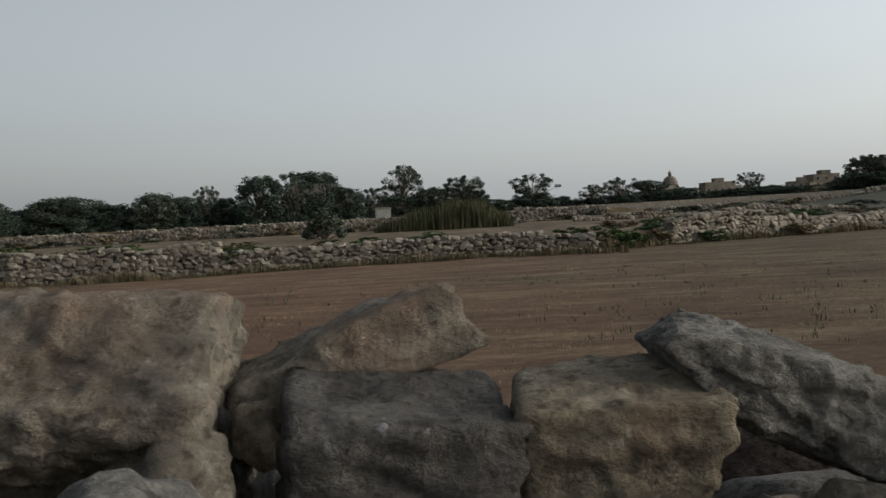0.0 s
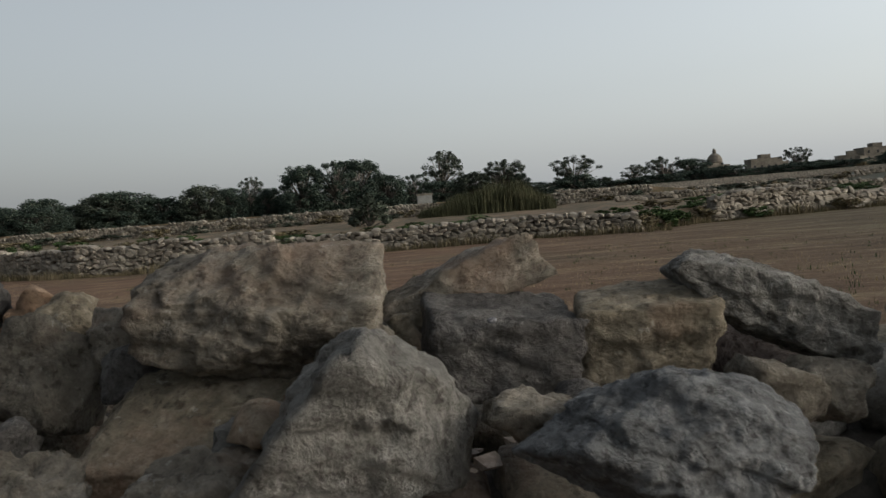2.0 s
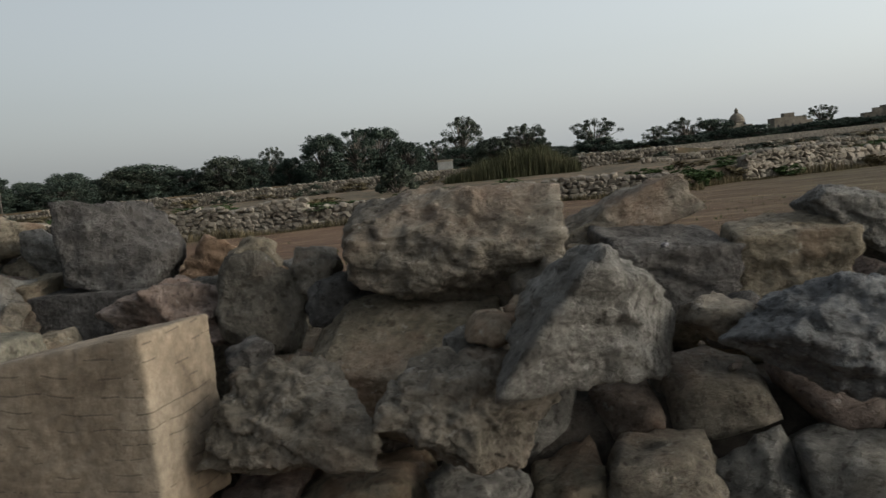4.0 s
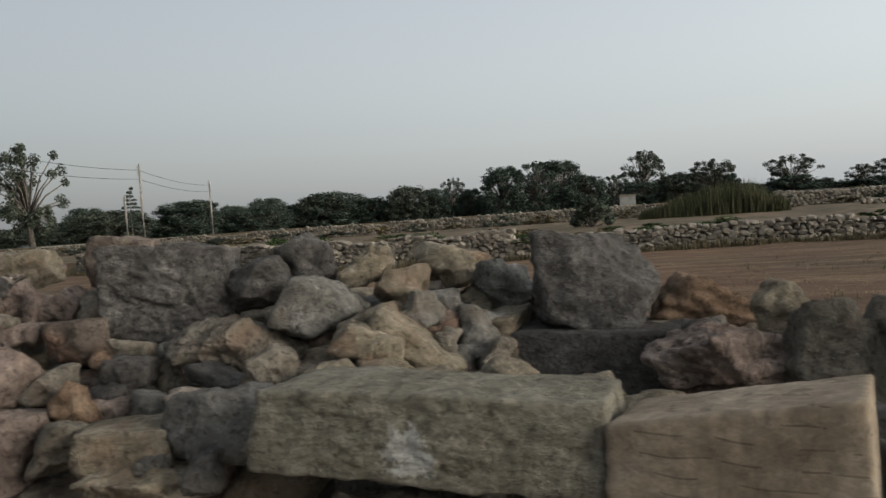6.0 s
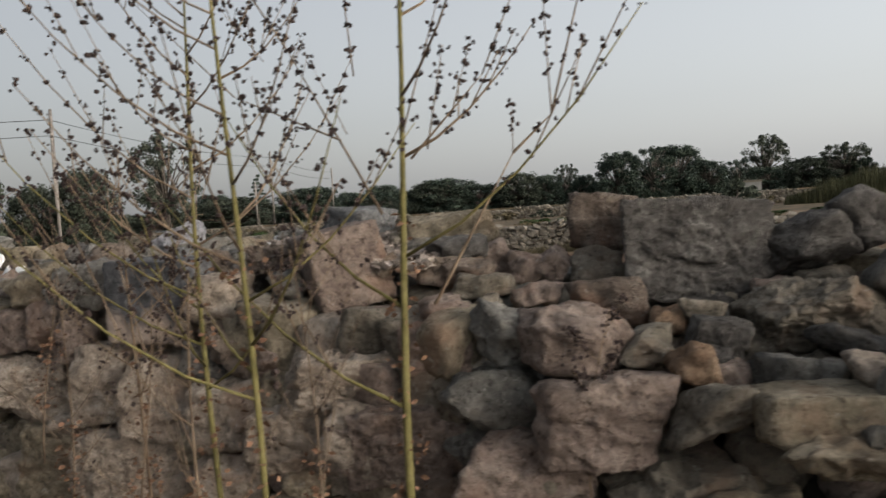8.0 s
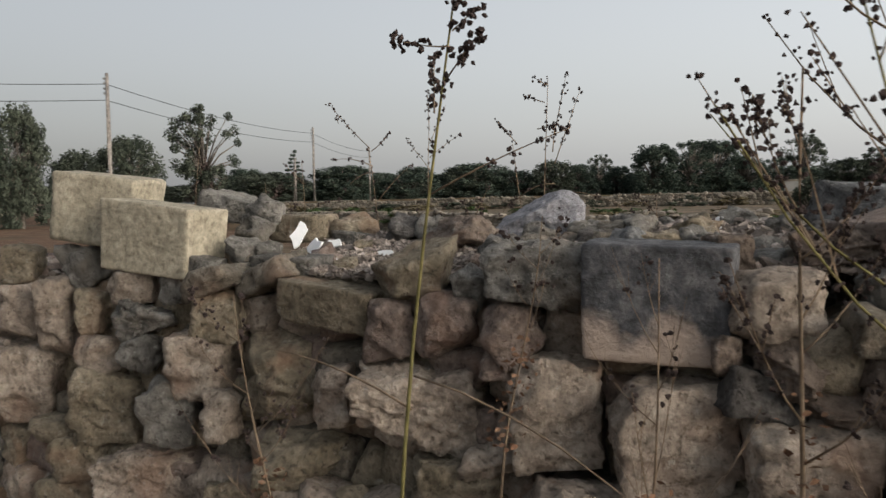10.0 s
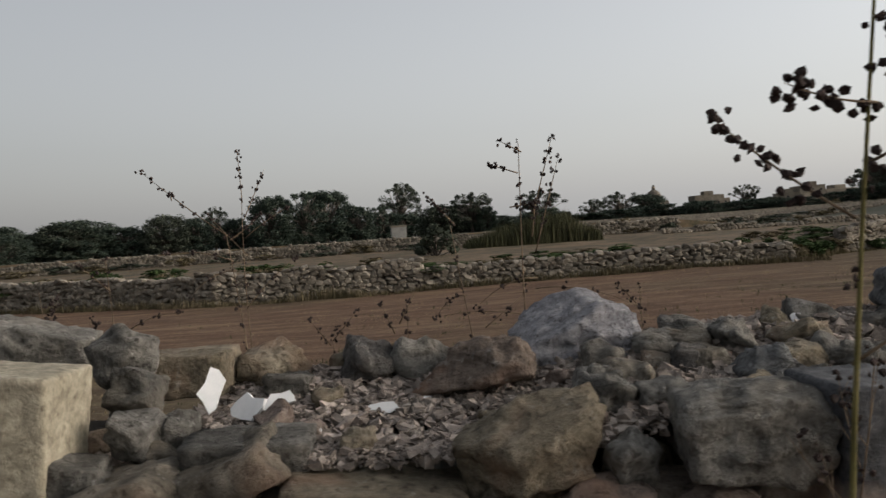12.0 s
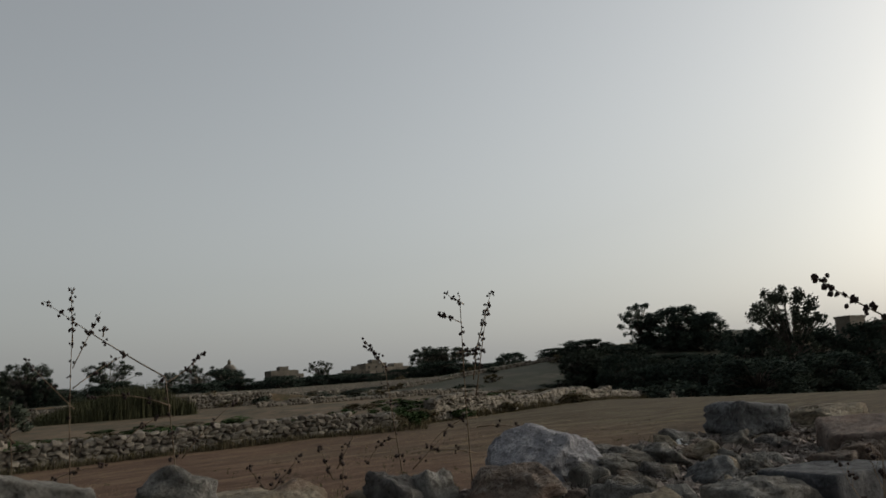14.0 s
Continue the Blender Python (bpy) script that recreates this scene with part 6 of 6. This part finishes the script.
# ---- poles and cables ----
def pole(x, y, top):
    base = height(x, y)
    root = new("utility_pole")
    tagged(root, "weathered wooden utility pole with small insulators", "utility pole", "poles along the track")
    root.matrix_basis = pose(x, y, base)
    h = top - base
    part_mesh("post", mesh_of("post", *tube([(0, 0, -0.3), (0, 0, h * 0.5), (0.02, 0, h)], [0.15, 0.125, 0.09], 10), pole_wood, True), root)
    for k in range(4):
        part_mesh("bracket", mesh_of("bracket", *tube([(0, 0, h - 0.3 - 0.28 * k), (-0.22, 0, h - 0.3 - 0.28 * k)], [0.02, 0.02], 5), wire_mat), root)
        part_mesh("insulator", mesh_of("insulator", *tube([(-0.22, 0, h - 0.34 - 0.28 * k), (-0.22, 0, h - 0.28 - 0.28 * k), (-0.22, 0, h - 0.2 - 0.28 * k)], [0.035, 0.06, 0.03], 7), plaster_white), root)


def cable(a, b, sag):
    pts = [Vector(a).lerp(Vector(b), i / 14) - Vector((0, 0, sag * 4 * (i / 14) * (1 - i / 14))) for i in range(15)]
    ob = new("overhead_cable", mesh_of("overhead_cable", *tube(pts, [0.02] * 15, 5), wire_mat, True))
    tagged(ob, "thin black overhead cable hung between poles", "cable", "overhead cables")


pole(-42.9, 30.2, 9.2)
pole(-54.4, 65.2, 9.5)
pole(-65.8, 94.0, 9.6)
pole(-62.0, 72.0, 7.0)
for dz in (0.6, 1.5):
    cable((-43.0, 30.2, 9.2 - dz), (-54.5, 65.2, 9.5 - dz), 0.5)
    cable((-43.0, 30.2, 9.2 - dz), (-60.0, 4.0, 9.0 - dz), 0.5)
    cable((-54.5, 65.2, 9.5 - dz), (-65.9, 94.0, 9.6 - dz), 0.4)


# ---- village ----
house_rng = random.Random(9)


def house(x, y, top, width):
    base = height(x, y)
    h = max(2.6, top - base)
    root = new("house")
    tagged(root, "flat-roofed limestone farmhouse among trees", "house", "village houses")
    root.matrix_basis = pose(x, y, base, 0, 0, house_rng.uniform(-18, 18))
    d = width * house_rng.uniform(0.6, 0.9)
    part("wall", box_bm(-width / 2, -d / 2, -1, width / 2, d / 2, h - 0.4), plaster_white if house_rng.random() < 0.1 else plaster, root)
    part("roof", box_bm(-width / 2 - 0.15, -d / 2 - 0.15, h - 0.4, width / 2 + 0.15, d / 2 + 0.15, h, 0.05), plaster, root, "flat roof with parapet")
    if width > 8:
        part("roof_room", box_bm(-width * 0.1, -d * 0.3, h, width * 0.25, d * 0.2, h + 2.0), plaster, root)
    n = max(2, int(width / 3.5))
    for r in range(max(1, int(h / 3.2))):
        for i in range(n):
            cx = -width / 2 + width * (i + 0.5) / n
            z0 = 0.9 + r * 3.1
            if z0 + 1.3 < h - 0.5:
                win = part("window", box_bm(cx - 0.5, -d / 2 - 0.03, z0, cx + 0.5, -d / 2 + 0.1, z0 + 1.3), opening_mat, root)
                part("sill", box_bm(cx - 0.6, -d / 2 - 0.15, z0 - 0.12, cx + 0.6, -d / 2 + 0.05, z0 - 0.02), plaster_white, win)


house(31.2, 418.8, 10.0, 6.1)
house(69.3, 322.6, 8.0, 8.2)
house(168.2, 617.5, 17.8, 14.0)
house(135.2, 408.2, 14.0, 14.1)
house(144.8, 415.5, 12.1, 9.6)
house(179.8, 412.5, 12.5, 11.8)
house(193.5, 417.3, 15.7, 13.4)
house(209.1, 420.9, 13.2, 18.5)
house(3.5, 260.0, 10.8, 7.6)
house(-14.3, 159.4, 3.8, 3.0)
house(73.0, 321.8, 6.6, 4.8)
house(105.5, 280.8, 5.4, 8.7)
house(122.7, 273.8, 4.7, 8.7)
house(119.1, 78.5, 8.4, 4.4)
house(131.0, 77.8, 7.6, 7.0)



def church(x, y, top):
    base = height(x, y)
    root = new("church")
    tagged(root, "limestone village church with dome and lantern", "church")
    root.matrix_basis = pose(x, y, base)
    h = top - base
    part("nave", box_bm(-11, -9, -2, 11, 9, h * 0.5, 0.1), plaster, root)

    def turned(name, profile, sides=16, material=plaster):
        v, f = tube([(0, 0, z) for r, z in profile], [r for r, z in profile], sides)
        part_mesh(name, mesh_of(name, v, f, material, True), root)

    turned("drum", [(7, h * 0.45), (7, h * 0.62), (7.5, h * 0.63)])
    turned("dome", [(7.2, h * 0.63)] + [(7.0 * math.cos(a * 0.157), h * 0.63 + 8.0 * math.sin(a * 0.157)) for a in range(10)])
    turned("lantern", [(1.6, h * 0.63 + 7.4), (1.6, h * 0.63 + 10.5), (0.3, h * 0.63 + 12.5), (0.1, h)])
    for k in range(8):
        a = k * math.pi / 4
        cx, cy = math.cos(a) * 7.0, math.sin(a) * 7.0
        part("window", box_bm(cx - 0.6, cy - 0.6, h * 0.5, cx + 0.6, cy + 0.6, h * 0.58), opening_mat, root)


church(203, 740, 33)


def bare_tree(x, y, top):
    base = height(x, y)
    rng = random.Random(4)
    h = top - base
    root = new("bare_tree")
    tagged(root, "leafless thin tree on the skyline", "tree")
    root.matrix_basis = pose(x, y, base)
    part_mesh("trunk", mesh_of("trunk", *tube([(0, 0, 0), (0.1, 0, h * 0.6), (0, 0, h)], [0.3, 0.2, 0.04], 6), bark), root)
    for k in range(14):
        z = h * (0.45 + 0.035 * k)
        a = rng.uniform(0, 6.28)
        r = (h - z) * 0.45 + 0.5
        part_mesh("branch", mesh_of("branch", *tube([(0, 0, z), (math.cos(a) * r, math.sin(a) * r, z + r * 0.6)], [0.09, 0.03], 4), bark), root)


bare_tree(180, 207, 13.5)
